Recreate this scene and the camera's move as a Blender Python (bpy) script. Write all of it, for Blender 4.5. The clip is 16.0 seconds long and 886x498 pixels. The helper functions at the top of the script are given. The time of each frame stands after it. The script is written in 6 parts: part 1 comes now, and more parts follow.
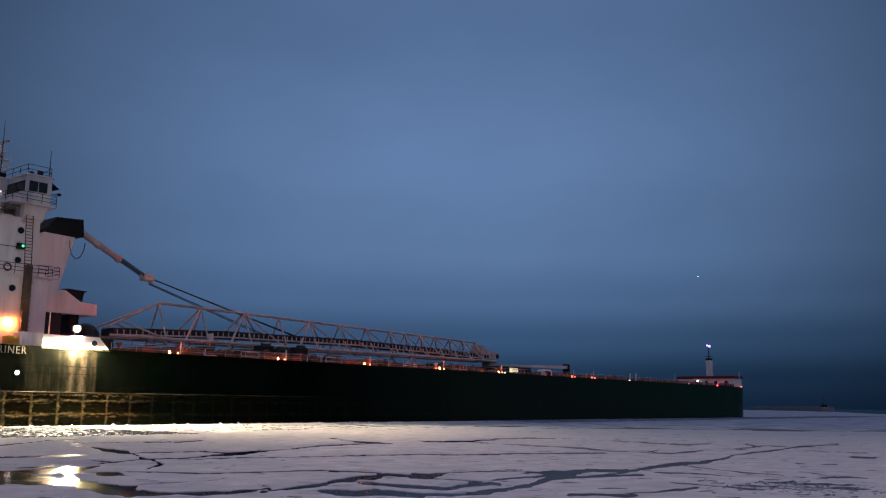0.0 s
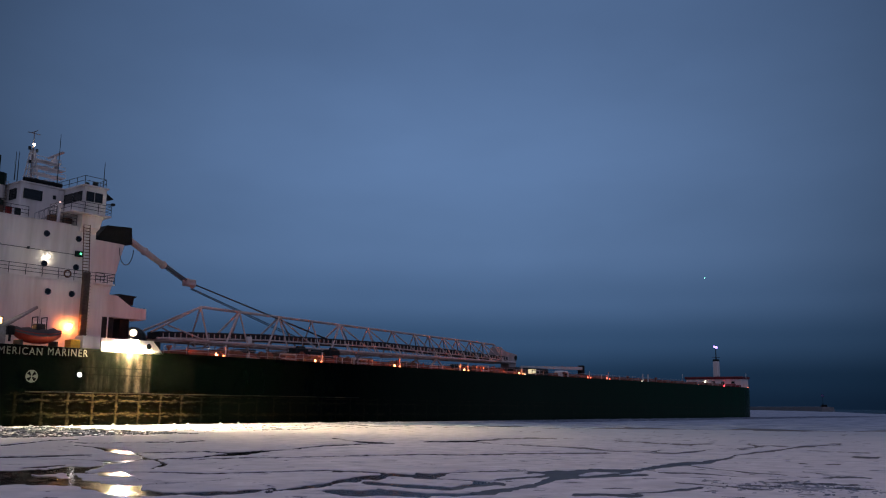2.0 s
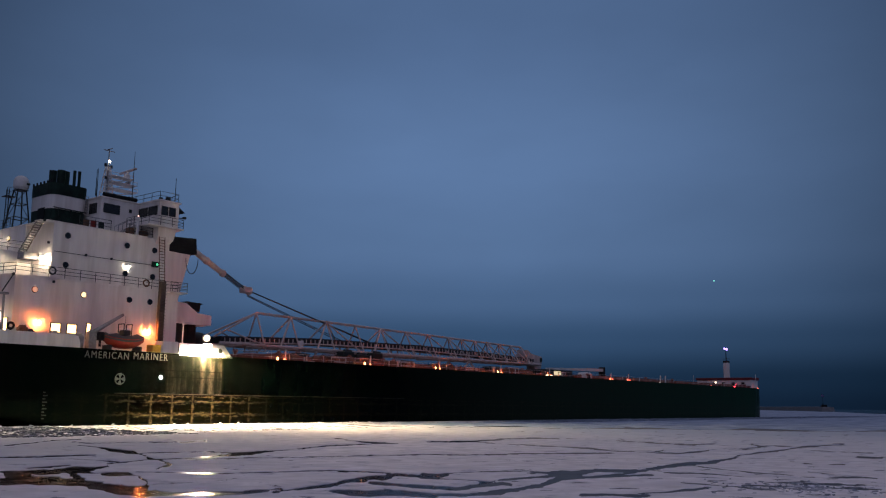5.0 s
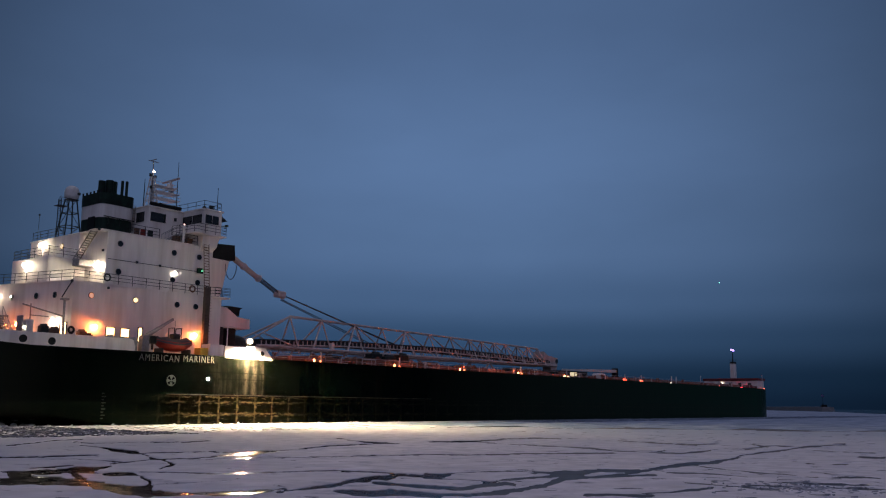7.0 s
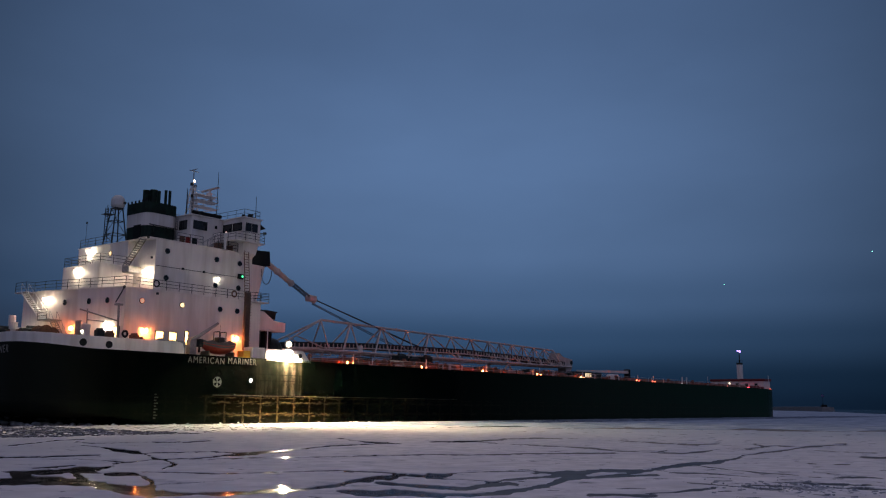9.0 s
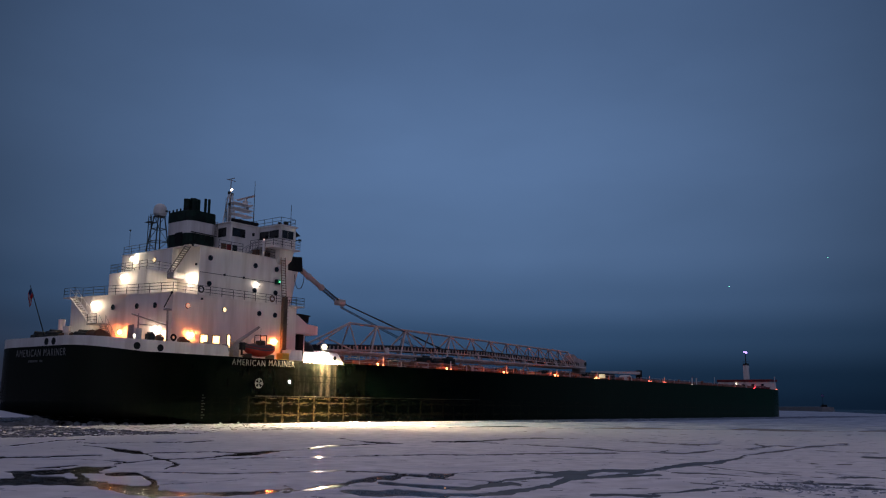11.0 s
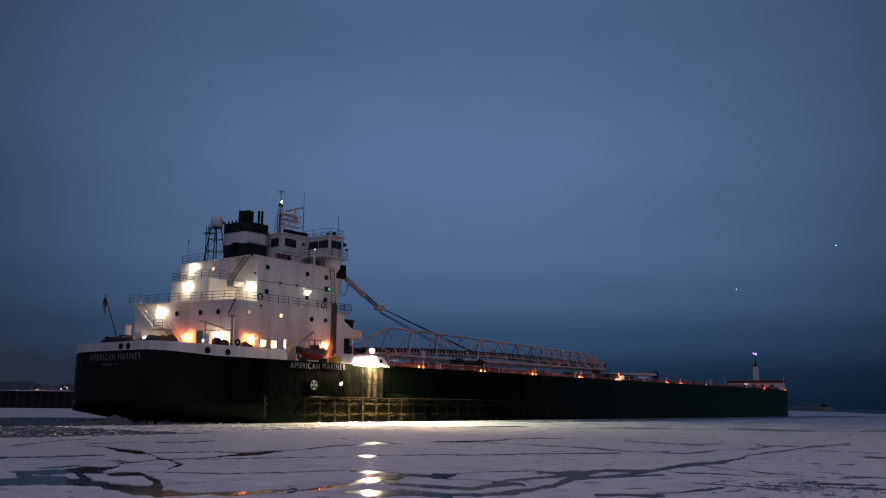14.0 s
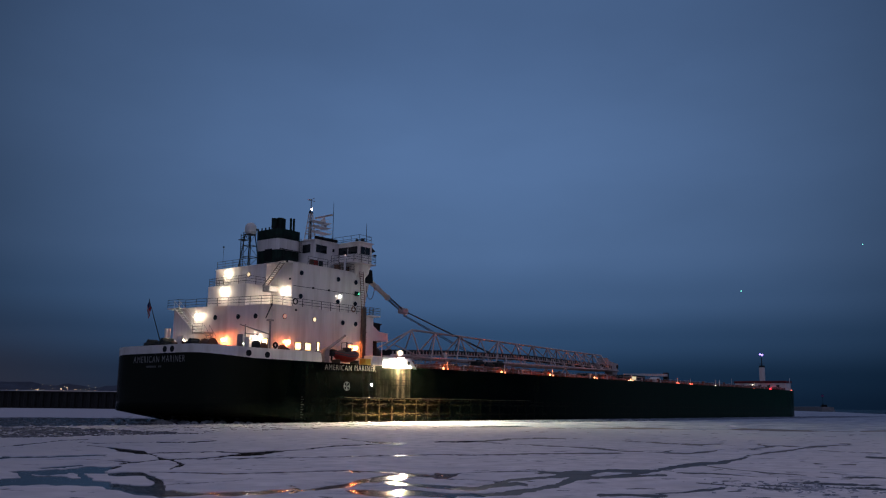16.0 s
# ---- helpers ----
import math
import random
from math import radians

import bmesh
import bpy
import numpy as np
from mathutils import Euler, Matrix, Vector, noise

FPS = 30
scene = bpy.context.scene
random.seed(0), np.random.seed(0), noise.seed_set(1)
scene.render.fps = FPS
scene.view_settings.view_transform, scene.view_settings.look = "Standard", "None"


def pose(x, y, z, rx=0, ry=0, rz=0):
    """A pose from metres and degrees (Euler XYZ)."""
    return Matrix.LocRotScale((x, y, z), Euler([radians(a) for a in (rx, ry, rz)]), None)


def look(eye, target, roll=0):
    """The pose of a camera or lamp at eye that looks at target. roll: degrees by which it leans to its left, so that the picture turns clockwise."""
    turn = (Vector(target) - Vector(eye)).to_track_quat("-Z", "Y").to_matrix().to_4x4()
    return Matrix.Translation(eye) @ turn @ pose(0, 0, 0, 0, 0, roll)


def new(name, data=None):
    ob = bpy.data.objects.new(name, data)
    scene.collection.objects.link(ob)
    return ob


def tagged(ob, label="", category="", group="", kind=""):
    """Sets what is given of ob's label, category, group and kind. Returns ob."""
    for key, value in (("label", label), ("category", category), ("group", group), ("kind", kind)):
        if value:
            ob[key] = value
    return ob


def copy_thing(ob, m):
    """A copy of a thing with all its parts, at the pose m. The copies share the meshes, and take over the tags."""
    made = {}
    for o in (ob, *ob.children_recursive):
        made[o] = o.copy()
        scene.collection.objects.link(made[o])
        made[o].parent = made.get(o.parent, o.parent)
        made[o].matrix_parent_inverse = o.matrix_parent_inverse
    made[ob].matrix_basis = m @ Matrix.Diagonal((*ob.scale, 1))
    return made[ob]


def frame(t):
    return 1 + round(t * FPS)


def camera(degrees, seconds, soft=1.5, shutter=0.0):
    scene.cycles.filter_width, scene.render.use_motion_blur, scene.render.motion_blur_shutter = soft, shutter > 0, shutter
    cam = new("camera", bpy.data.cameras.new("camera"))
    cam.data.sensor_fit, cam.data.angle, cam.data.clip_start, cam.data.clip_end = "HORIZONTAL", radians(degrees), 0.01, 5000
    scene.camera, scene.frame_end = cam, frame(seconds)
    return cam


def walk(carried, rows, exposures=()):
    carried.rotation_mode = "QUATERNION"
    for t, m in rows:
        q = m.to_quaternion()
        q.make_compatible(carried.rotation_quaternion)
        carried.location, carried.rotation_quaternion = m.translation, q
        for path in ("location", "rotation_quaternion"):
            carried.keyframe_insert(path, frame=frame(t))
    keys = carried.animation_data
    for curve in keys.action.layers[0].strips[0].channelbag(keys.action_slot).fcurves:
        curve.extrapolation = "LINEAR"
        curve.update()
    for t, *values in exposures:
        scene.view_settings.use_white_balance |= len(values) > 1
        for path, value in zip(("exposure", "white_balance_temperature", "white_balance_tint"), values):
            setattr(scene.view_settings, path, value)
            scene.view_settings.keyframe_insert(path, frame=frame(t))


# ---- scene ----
cam = camera(52.471, 16.0, soft=1.12)
EYE = (0.0, 0.0, 2.305)
VIEW = look(EYE, (0.0, 100.0, 2.305 + 100.0 * math.tan(radians(9.84))), 0.60)
walk(cam, [(0.0, VIEW), (16.0, VIEW)], exposures=[(0.0, -0.03, 6450, 10), (1.0, -0.08, 6470, 10), (2.5, -0.13, 6480, 10), (4.0, -0.14, 6500, 10), (7.0, -0.25, 6450, 10), (9.0, -0.29, 6450, 10), (12.5, -0.33, 6480, 10), (14.05, -0.36, 6480, 10), (14.45, -0.37, 6180, 10), (16.0, -0.38, 6150, 10)])

# ---- dusk sky: dim and blue over the lake, brighter towards the afterglow behind ----
world = bpy.data.worlds.new("dusk_sky")
scene.world = world
world.use_nodes = True
wn, wl = world.node_tree.nodes, world.node_tree.links
wn.clear()
w_out = wn.new("ShaderNodeOutputWorld")
w_bg = wn.new("ShaderNodeBackground")
w_co = wn.new("ShaderNodeTexCoord")
w_xyz = wn.new("ShaderNodeSeparateXYZ")
w_ramp = wn.new("ShaderNodeValToRGB")
w_map = wn.new("ShaderNodeMapping")
w_noise = wn.new("ShaderNodeTexNoise")
w_nr = wn.new("ShaderNodeMapRange")
w_mul = wn.new("ShaderNodeMixRGB")
w_glow = wn.new("ShaderNodeMapRange")
w_add = wn.new("ShaderNodeMixRGB")
w_ramp.color_ramp.interpolation = "EASE"
stops = [(0.0, (0.0085, 0.024, 0.056)), (0.03, (0.0125, 0.035, 0.078)), (0.072, (0.037, 0.083, 0.172)), (0.115, (0.073, 0.140, 0.274)),
         (0.17, (0.102, 0.182, 0.345)), (0.27, (0.112, 0.196, 0.372)), (0.42, (0.086, 0.152, 0.296)), (1.0, (0.345, 0.315, 0.42))]
el = w_ramp.color_ramp.elements
while len(el) < len(stops):
    el.new(0.5)
for e, (p, c) in zip(el, stops):
    e.position, e.color = p, (*c, 1)
wl.new(w_co.outputs["Generated"], w_xyz.inputs[0])
wl.new(w_xyz.outputs["Z"], w_ramp.inputs[0])
wl.new(w_co.outputs["Generated"], w_map.inputs["Vector"])
w_map.inputs["Scale"].default_value = (2.0, 2.0, 5.0)
wl.new(w_map.outputs[0], w_noise.inputs["Vector"])
w_noise.inputs["Scale"].default_value, w_noise.inputs["Detail"].default_value, w_noise.inputs["Roughness"].default_value = 1.3, 4.0, 0.55
wl.new(w_noise.outputs["Fac"], w_nr.inputs[0])
for i, v in ((1, 0.3), (2, 0.7), (3, 0.93), (4, 1.07)):
    w_nr.inputs[i].default_value = v
w_mul.blend_type = "MULTIPLY"
w_mul.inputs[0].default_value = 1.0
wl.new(w_ramp.outputs[0], w_mul.inputs[1])
wl.new(w_nr.outputs[0], w_mul.inputs[2])
wl.new(w_xyz.outputs["Y"], w_glow.inputs[0])
for i, v in ((1, 0.30), (2, -0.9), (3, 0.0), (4, 1.0)):
    w_glow.inputs[i].default_value = v
w_add.blend_type = "ADD"
w_add.inputs[2].default_value = (0.085, 0.062, 0.075, 1)
wl.new(w_glow.outputs[0], w_add.inputs[0])
w_side = wn.new("ShaderNodeMath")
w_side.operation = "MULTIPLY"
w_off = wn.new("ShaderNodeMath")
w_off.inputs[1].default_value = -0.012
wl.new(w_xyz.outputs["X"], w_off.inputs[0])
wl.new(w_off.outputs[0], w_side.inputs[0])
wl.new(w_off.outputs[0], w_side.inputs[1])
w_fall = wn.new("ShaderNodeMapRange")
for i, v in ((1, 0.0), (2, 0.22), (3, 1.05), (4, 0.44)):
    w_fall.inputs[i].default_value = v
wl.new(w_side.outputs[0], w_fall.inputs[0])
w_far = wn.new("ShaderNodeMixRGB")
w_far.blend_type = "MULTIPLY"
w_far.inputs[0].default_value = 1.0
wl.new(w_mul.outputs[0], w_far.inputs[1])
wl.new(w_fall.outputs[0], w_far.inputs[2])
# faint haze over the lit town, low on one side
w_tx, w_tz, w_tm, w_town = wn.new("ShaderNodeMapRange"), wn.new("ShaderNodeMapRange"), wn.new("ShaderNodeMath"), wn.new("ShaderNodeMixRGB")
for node, vals in ((w_tx, (-0.22, -0.46, 0.0, 1.0)), (w_tz, (0.11, 0.01, 0.0, 1.0))):
    for i, v in enumerate(vals):
        node.inputs[i + 1].default_value = v
w_tm.operation = "MULTIPLY"
w_town.blend_type = "ADD"
w_town.inputs[2].default_value = (0.027, 0.020, 0.022, 1)
wl.new(w_xyz.outputs["X"], w_tx.inputs[0])
wl.new(w_xyz.outputs["Z"], w_tz.inputs[0])
wl.new(w_tx.outputs[0], w_tm.inputs[0])
wl.new(w_tz.outputs[0], w_tm.inputs[1])
wl.new(w_tm.outputs[0], w_town.inputs[0])
wl.new(w_far.outputs[0], w_town.inputs[1])
wl.new(w_town.outputs[0], w_add.inputs[1])
wl.new(w_add.outputs[0], w_bg.inputs[0])
w_bg.inputs[1].default_value = 1.0
wl.new(w_bg.outputs[0], w_out.inputs[0])


# ---- materials ----
def material(name, color, rough=0.6, metal=0.0, grain=8.0, vary=0.18, second=None, patch=0.6, streak=1.0, bump=0.1, bump_scale=30.0, glow=None, strength=0.0, spec=0.5, cover=0.75, edge=(0.48, 0.68)):
    m = bpy.data.materials.new(name)
    m.use_nodes = True
    n, l = m.node_tree.nodes, m.node_tree.links
    b = n["Principled BSDF"]
    b.inputs["Roughness"].default_value, b.inputs["Metallic"].default_value = rough, metal
    b.inputs["Specular IOR Level"].default_value = spec
    co = n.new("ShaderNodeTexCoord")
    mp = n.new("ShaderNodeMapping")
    mp.inputs["Scale"].default_value = (1, 1, streak)
    l.new(co.outputs["Object"], mp.inputs[0])
    fine = n.new("ShaderNodeTexNoise")
    fine.inputs["Scale"].default_value, fine.inputs["Detail"].default_value = grain, 5.0
    broad = n.new("ShaderNodeTexNoise")
    broad.inputs["Scale"].default_value, broad.inputs["Detail"].default_value = patch, 6.0
    l.new(mp.outputs[0], fine.inputs["Vector"])
    l.new(mp.outputs[0], broad.inputs["Vector"])
    ramp = n.new("ShaderNodeValToRGB")
    dark = tuple(c * (1 - vary) for c in color)
    light = tuple(min(1, c * (1 + vary)) for c in color)
    ramp.color_ramp.elements[0].position, ramp.color_ramp.elements[0].color = 0.3, (*dark, 1)
    ramp.color_ramp.elements[1].position, ramp.color_ramp.elements[1].color = 0.7, (*light, 1)
    l.new(fine.outputs["Fac"], ramp.inputs[0])
    mix = n.new("ShaderNodeMixRGB")
    mask = n.new("ShaderNodeMapRange")
    for i, v in ((1, edge[0]), (2, edge[1]), (3, 0.0), (4, cover)):
        mask.inputs[i].default_value = v
    l.new(broad.outputs["Fac"], mask.inputs[0])
    l.new(mask.outputs[0], mix.inputs[0])
    l.new(ramp.outputs[0], mix.inputs[1])
    mix.inputs[2].default_value = (*(second or tuple(c * (1 - 1.6 * vary) for c in color)), 1)
    l.new(mix.outputs[0], b.inputs["Base Color"])
    if bump:
        bn = n.new("ShaderNodeTexNoise")
        bn.inputs["Scale"].default_value, bn.inputs["Detail"].default_value = bump_scale, 4.0
        bp = n.new("ShaderNodeBump")
        bp.inputs["Strength"].default_value, bp.inputs["Distance"].default_value = bump, 0.05
        l.new(co.outputs["Object"], bn.inputs["Vector"])
        l.new(bn.outputs["Fac"], bp.inputs["Height"])
        l.new(bp.outputs[0], b.inputs["Normal"])
    if glow:
        b.inputs["Emission Color"].default_value = (*glow, 1)
        b.inputs["Emission Strength"].default_value = strength
    return m


def glow_material(name, color, strength):
    m = bpy.data.materials.new(name)
    m.use_nodes = True
    b = m.node_tree.nodes["Principled BSDF"]
    b.inputs["Base Color"].default_value = (0.8, 0.8, 0.8, 1)
    b.inputs["Emission Color"].default_value = (*color, 1)
    b.inputs["Emission Strength"].default_value = strength
    return m


WHITE = material("weathered_white_paint", (0.86, 0.815, 0.77), 0.45, grain=3.0, vary=0.05, second=(0.56, 0.49, 0.42), patch=0.9, streak=0.12, bump=0.15, bump_scale=2.5, cover=0.5)
WHITE_TRIM = material("white_trim_paint", (0.74, 0.73, 0.71), 0.45, grain=6.0, vary=0.08)
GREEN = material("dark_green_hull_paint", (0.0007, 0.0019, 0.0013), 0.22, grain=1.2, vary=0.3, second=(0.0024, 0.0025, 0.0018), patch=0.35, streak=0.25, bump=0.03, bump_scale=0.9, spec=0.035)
BLACK = material("black_paint", (0.008, 0.010, 0.010), 0.55, grain=4.0, vary=0.3, spec=0.2)
FUNNEL_GREEN = material("sooty_green_funnel_paint", (0.009, 0.026, 0.018), 0.5, grain=2.0, vary=0.3, second=(0.006, 0.007, 0.006), patch=0.8, spec=0.2)
DARK_GREY = material("dark_grey_paint", (0.026, 0.034, 0.032), 0.5, grain=3.0, vary=0.25, spec=0.25)
GREY = material("grey_steel_paint", (0.30, 0.30, 0.30), 0.5, grain=5.0, vary=0.2, second=(0.17, 0.13, 0.10))
BOOM = material("pale_pinkish_boom_paint", (0.62, 0.53, 0.50), 0.5, grain=3.0, vary=0.12, second=(0.42, 0.28, 0.21), patch=0.7)
BELT = material("black_rubber_belt", (0.020, 0.020, 0.022), 0.8, grain=4.0, vary=0.3)
DECK = material("red_oxide_deck_paint", (0.27, 0.085, 0.050), 0.65, grain=2.0, vary=0.2, second=(0.16, 0.08, 0.055), patch=0.4)
RED = material("dark_red_roof_paint", (0.15, 0.010, 0.014), 0.5, grain=3.0, vary=0.15)
ORANGE = material("orange_boat_hull", (0.32, 0.020, 0.012), 0.45, grain=4.0, vary=0.12)
COVER = material("grey_boat_cover", (0.075, 0.066, 0.064), 0.75, grain=5.0, vary=0.15)
YELLOW = material("yellow_locker_paint", (0.65, 0.42, 0.05), 0.5, grain=5.0, vary=0.15)
TRUNK = material("dark_rusty_grating", (0.085, 0.066, 0.052), 0.75, grain=5.0, vary=0.3)
TARP = material("brown_tarpaulin", (0.22, 0.11, 0.06), 0.8, grain=2.5, vary=0.3, second=(0.12, 0.07, 0.045), patch=0.9, bump=0.4, bump_scale=3.0)
RUST = material("rusty_steel", (0.16, 0.085, 0.05), 0.75, grain=5.0, vary=0.3)
STRAKE = material("scraped_strake_paint", (0.024, 0.019, 0.012), 0.7, grain=2.0, vary=0.4, second=(0.003, 0.003, 0.002), patch=0.45, spec=0.1, cover=0.95, edge=(0.46, 0.56))
# darker copy of the white marks, offsetting the floodlight on the hull side
FLOODLIT_MARK = material("floodlit_dim_marks", (0.030, 0.031, 0.027), 0.7, grain=6.0, vary=0.5)
FADED = material("faded_white_marks", (0.11, 0.11, 0.10), 0.6, grain=4.0, vary=0.3)
STERN_LETTER = material("stern_white_lettering", (0.22, 0.22, 0.21), 0.6, grain=2.0, vary=0.25)
GLASS = material("dark_window_glass", (0.010, 0.014, 0.018), 0.06, bump=0.0, vary=0.05)
LETTER = material("white_lettering", (0.14, 0.138, 0.13), 0.6, grain=3.0, vary=0.15)
ROPE = material("dark_wire_rope", (0.035, 0.035, 0.04), 0.6, bump=0.0)
FLAGCLOTH = material("red_flag_cloth", (0.62, 0.05, 0.06), 0.8, bump=0.0)
FLAGBLUE = material("blue_flag_cloth", (0.03, 0.04, 0.16), 0.8, bump=0.0)
CONCRETE = material("breakwater_concrete", (0.24, 0.24, 0.25), 0.85, grain=0.5, vary=0.2, second=(0.30, 0.30, 0.32), patch=0.08)
PILE = material("rusty_sheet_piling", (0.012, 0.011, 0.010), 0.8, grain=0.8, vary=0.3)
ROCK = material("dark_shore_rock", (0.06, 0.055, 0.05), 0.85, grain=3.0, vary=0.3, bump=0.5, bump_scale=4.0)
# blue haze is painted into the hill's own colour
LAND = material("hazy_wooded_hill", (0.046, 0.066, 0.105), 0.95, grain=0.02, vary=0.3, bump=0.0)
FLOOD = glow_material("floodlight_glow", (1.0, 0.76, 0.44), 430000.0)
LAMP_WHITE = glow_material("white_lamp_glow", (1.0, 0.80, 0.56), 142.0)
LAMP_SOFT = glow_material("dim_white_lamp_glow", (1.0, 0.88, 0.70), 30.0)
LAMP_SODIUM = glow_material("sodium_lamp_glow", (1.0, 0.21, 0.05), 260.0)
LAMP_DECK = glow_material("orange_deck_lamp_glow", (1.0, 0.11, 0.022), 4200.0)
LAMP_FORE = glow_material("dim_orange_deck_lamp_glow", (1.0, 0.08, 0.02), 500.0)
LAMP_GLASS = glow_material("orange_lamp_glass_glow", (1.0, 0.26, 0.085), 4.5)
LAMP_HOT = glow_material("hot_orange_lamp_glass_glow", (1.0, 0.38, 0.13), 9.0)
LIT_GLASS = glow_material("lit_lamp_glass_glow", (1.0, 0.85, 0.6), 3.5)
LAMP_ANCHOR = glow_material("red_foredeck_lamp_glow", (1.0, 0.02, 0.03), 22.0)
LAMP_BOW = glow_material("amber_bow_lamp_glow", (1.0, 0.11, 0.045), 4.5)
# the tone of the sky behind is painted on the added hood to hide it
HOOD_BLUE = material("sky_matched_hood_paint", (0.06, 0.18, 0.38), 0.6)
LAMP_RED = glow_material("red_lamp_glow", (1.0, 0.03, 0.04), 7.0)
LAMP_GREEN = glow_material("green_sidelight_glow", (0.05, 1.0, 0.35), 2.6)
LAMP_VIOLET = glow_material("violet_white_beacon_glow", (0.36, 0.24, 1.0), 3.2)
LIT_WINDOW = glow_material("lit_window_glow", (1.0, 0.58, 0.22), 5.0)
LIT_CABIN = glow_material("lit_cabin_window_glow", (1.0, 0.80, 0.42), 1.0)
LIT_PORT = glow_material("lit_porthole_glow", (1.0, 0.66, 0.30), 2.2)
TOWN_WARM = glow_material("town_lamp_glow", (1.0, 0.62, 0.30), 6.0)
STAR = glow_material("aircraft_lamp_glow", (0.22, 1.0, 0.72), 3.2)


def hull_paint():
    """Dark green above; below the strake scraped to rusty metal over the frames and stringers, faded away from the
    floodlight; one paler plate shapes the floodlit patch.
    """
    n, l = GREEN.node_tree.nodes, GREEN.node_tree.links
    b = n["Principled BSDF"]
    b.inputs["Specular Tint"].default_value = (0.55, 1.0, 0.72, 1)
    base = b.inputs["Base Color"].links[0].from_socket
    co = n.new("ShaderNodeTexCoord")
    xyz = n.new("ShaderNodeSeparateXYZ")
    l.new(co.outputs["Object"], xyz.inputs[0])

    def calc(op, a, c, d=None):
        node = n.new("ShaderNodeMath")
        node.operation = op
        for i, v in enumerate((a, c, d)):
            if v is None:
                continue
            if isinstance(v, (int, float)):
                node.inputs[i].default_value = v
            else:
                l.new(v, node.inputs[i])
        return node.outputs[0]

    def span(a, v0, v1, t0, t1):
        node = n.new("ShaderNodeMapRange")
        for i, v in ((1, v0), (2, v1), (3, t0), (4, t1)):
            node.inputs[i].default_value = v
        l.new(a, node.inputs[0])
        return node.outputs[0]

    def grain(scale, detail, stretch=(1, 1, 1), rough=0.5):
        mp = n.new("ShaderNodeMapping")
        mp.inputs["Scale"].default_value = stretch
        l.new(co.outputs["Object"], mp.inputs[0])
        t = n.new("ShaderNodeTexNoise")
        t.inputs["Scale"].default_value, t.inputs["Detail"].default_value, t.inputs["Roughness"].default_value = scale, detail, rough
        l.new(mp.outputs[0], t.inputs["Vector"])
        return t.outputs["Fac"]

    def blend(fac, a, c):
        node = n.new("ShaderNodeMixRGB")
        l.new(fac, node.inputs[0])
        l.new(a, node.inputs[1])
        node.inputs[2].default_value = (*c, 1)
        return node.outputs[0]

    x, z = xyz.outputs["X"], xyz.outputs["Z"]
    wob = calc("SUBTRACT", grain(1.9, 6.0), 0.5)
    # frames every 2.55 m, two stringers, and scrapes that run along the belt
    rib = span(calc("ADD", calc("PINGPONG", calc("ADD", calc("SUBTRACT", x, 26.79), calc("MULTIPLY", wob, 0.45)), 1.275), calc("MULTIPLY", wob, 0.5)), 0.02, 0.20, 0.8, 0.0)
    patchy = span(grain(1.1, 7.0, (0.5, 0.5, 2.6), 0.62), 0.42, 0.62, 0.0, 1.0)
    lines = None
    for at, wide in ((2.33, 0.20), (1.01, 0.26), (2.86, 0.10)):
        d = calc("ABSOLUTE", calc("ADD", calc("SUBTRACT", z, at), calc("MULTIPLY", wob, 0.7)), 0.0)
        one = span(d, 0.03, wide, 0.95, 0.0)
        lines = one if lines is None else calc("MAXIMUM", lines, one)
    scrape = span(grain(1.3, 8.0, (0.4, 0.4, 3.2), 0.65), 0.58, 0.72, 0.0, 0.7)
    marks = calc("MAXIMUM", calc("MAXIMUM", calc("MULTIPLY", rib, span(patchy, 0.0, 1.0, 0.35, 1.0)), calc("MULTIPLY", lines, patchy)), scrape)
    # the wear is faded fore and aft, painting in the floodlight's falloff
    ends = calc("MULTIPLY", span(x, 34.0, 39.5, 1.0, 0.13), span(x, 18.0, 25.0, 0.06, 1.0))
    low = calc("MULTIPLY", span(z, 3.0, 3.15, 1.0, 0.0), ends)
    # lighter stern and fore hull, standing in for light there; greener towards the bow
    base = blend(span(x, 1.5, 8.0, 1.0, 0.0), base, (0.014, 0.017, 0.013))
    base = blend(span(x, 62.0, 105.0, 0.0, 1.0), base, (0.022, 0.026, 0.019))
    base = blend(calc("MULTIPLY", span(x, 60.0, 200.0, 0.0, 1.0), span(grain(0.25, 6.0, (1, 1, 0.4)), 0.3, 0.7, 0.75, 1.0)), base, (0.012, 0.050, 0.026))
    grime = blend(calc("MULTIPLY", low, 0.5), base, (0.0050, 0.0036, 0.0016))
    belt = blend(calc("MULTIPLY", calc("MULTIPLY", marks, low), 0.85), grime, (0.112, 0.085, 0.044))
    # a paler streaked plate with seams, painted to shape the floodlit patch; soft aft edge
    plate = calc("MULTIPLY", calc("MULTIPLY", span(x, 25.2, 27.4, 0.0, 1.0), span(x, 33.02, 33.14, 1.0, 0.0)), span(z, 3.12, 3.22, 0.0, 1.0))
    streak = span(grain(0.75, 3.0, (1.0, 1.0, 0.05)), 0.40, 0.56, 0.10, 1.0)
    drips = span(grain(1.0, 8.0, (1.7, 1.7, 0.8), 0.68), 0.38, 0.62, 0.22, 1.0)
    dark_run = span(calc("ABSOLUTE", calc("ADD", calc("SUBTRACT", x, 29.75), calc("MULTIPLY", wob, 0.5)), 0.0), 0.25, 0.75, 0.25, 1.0)
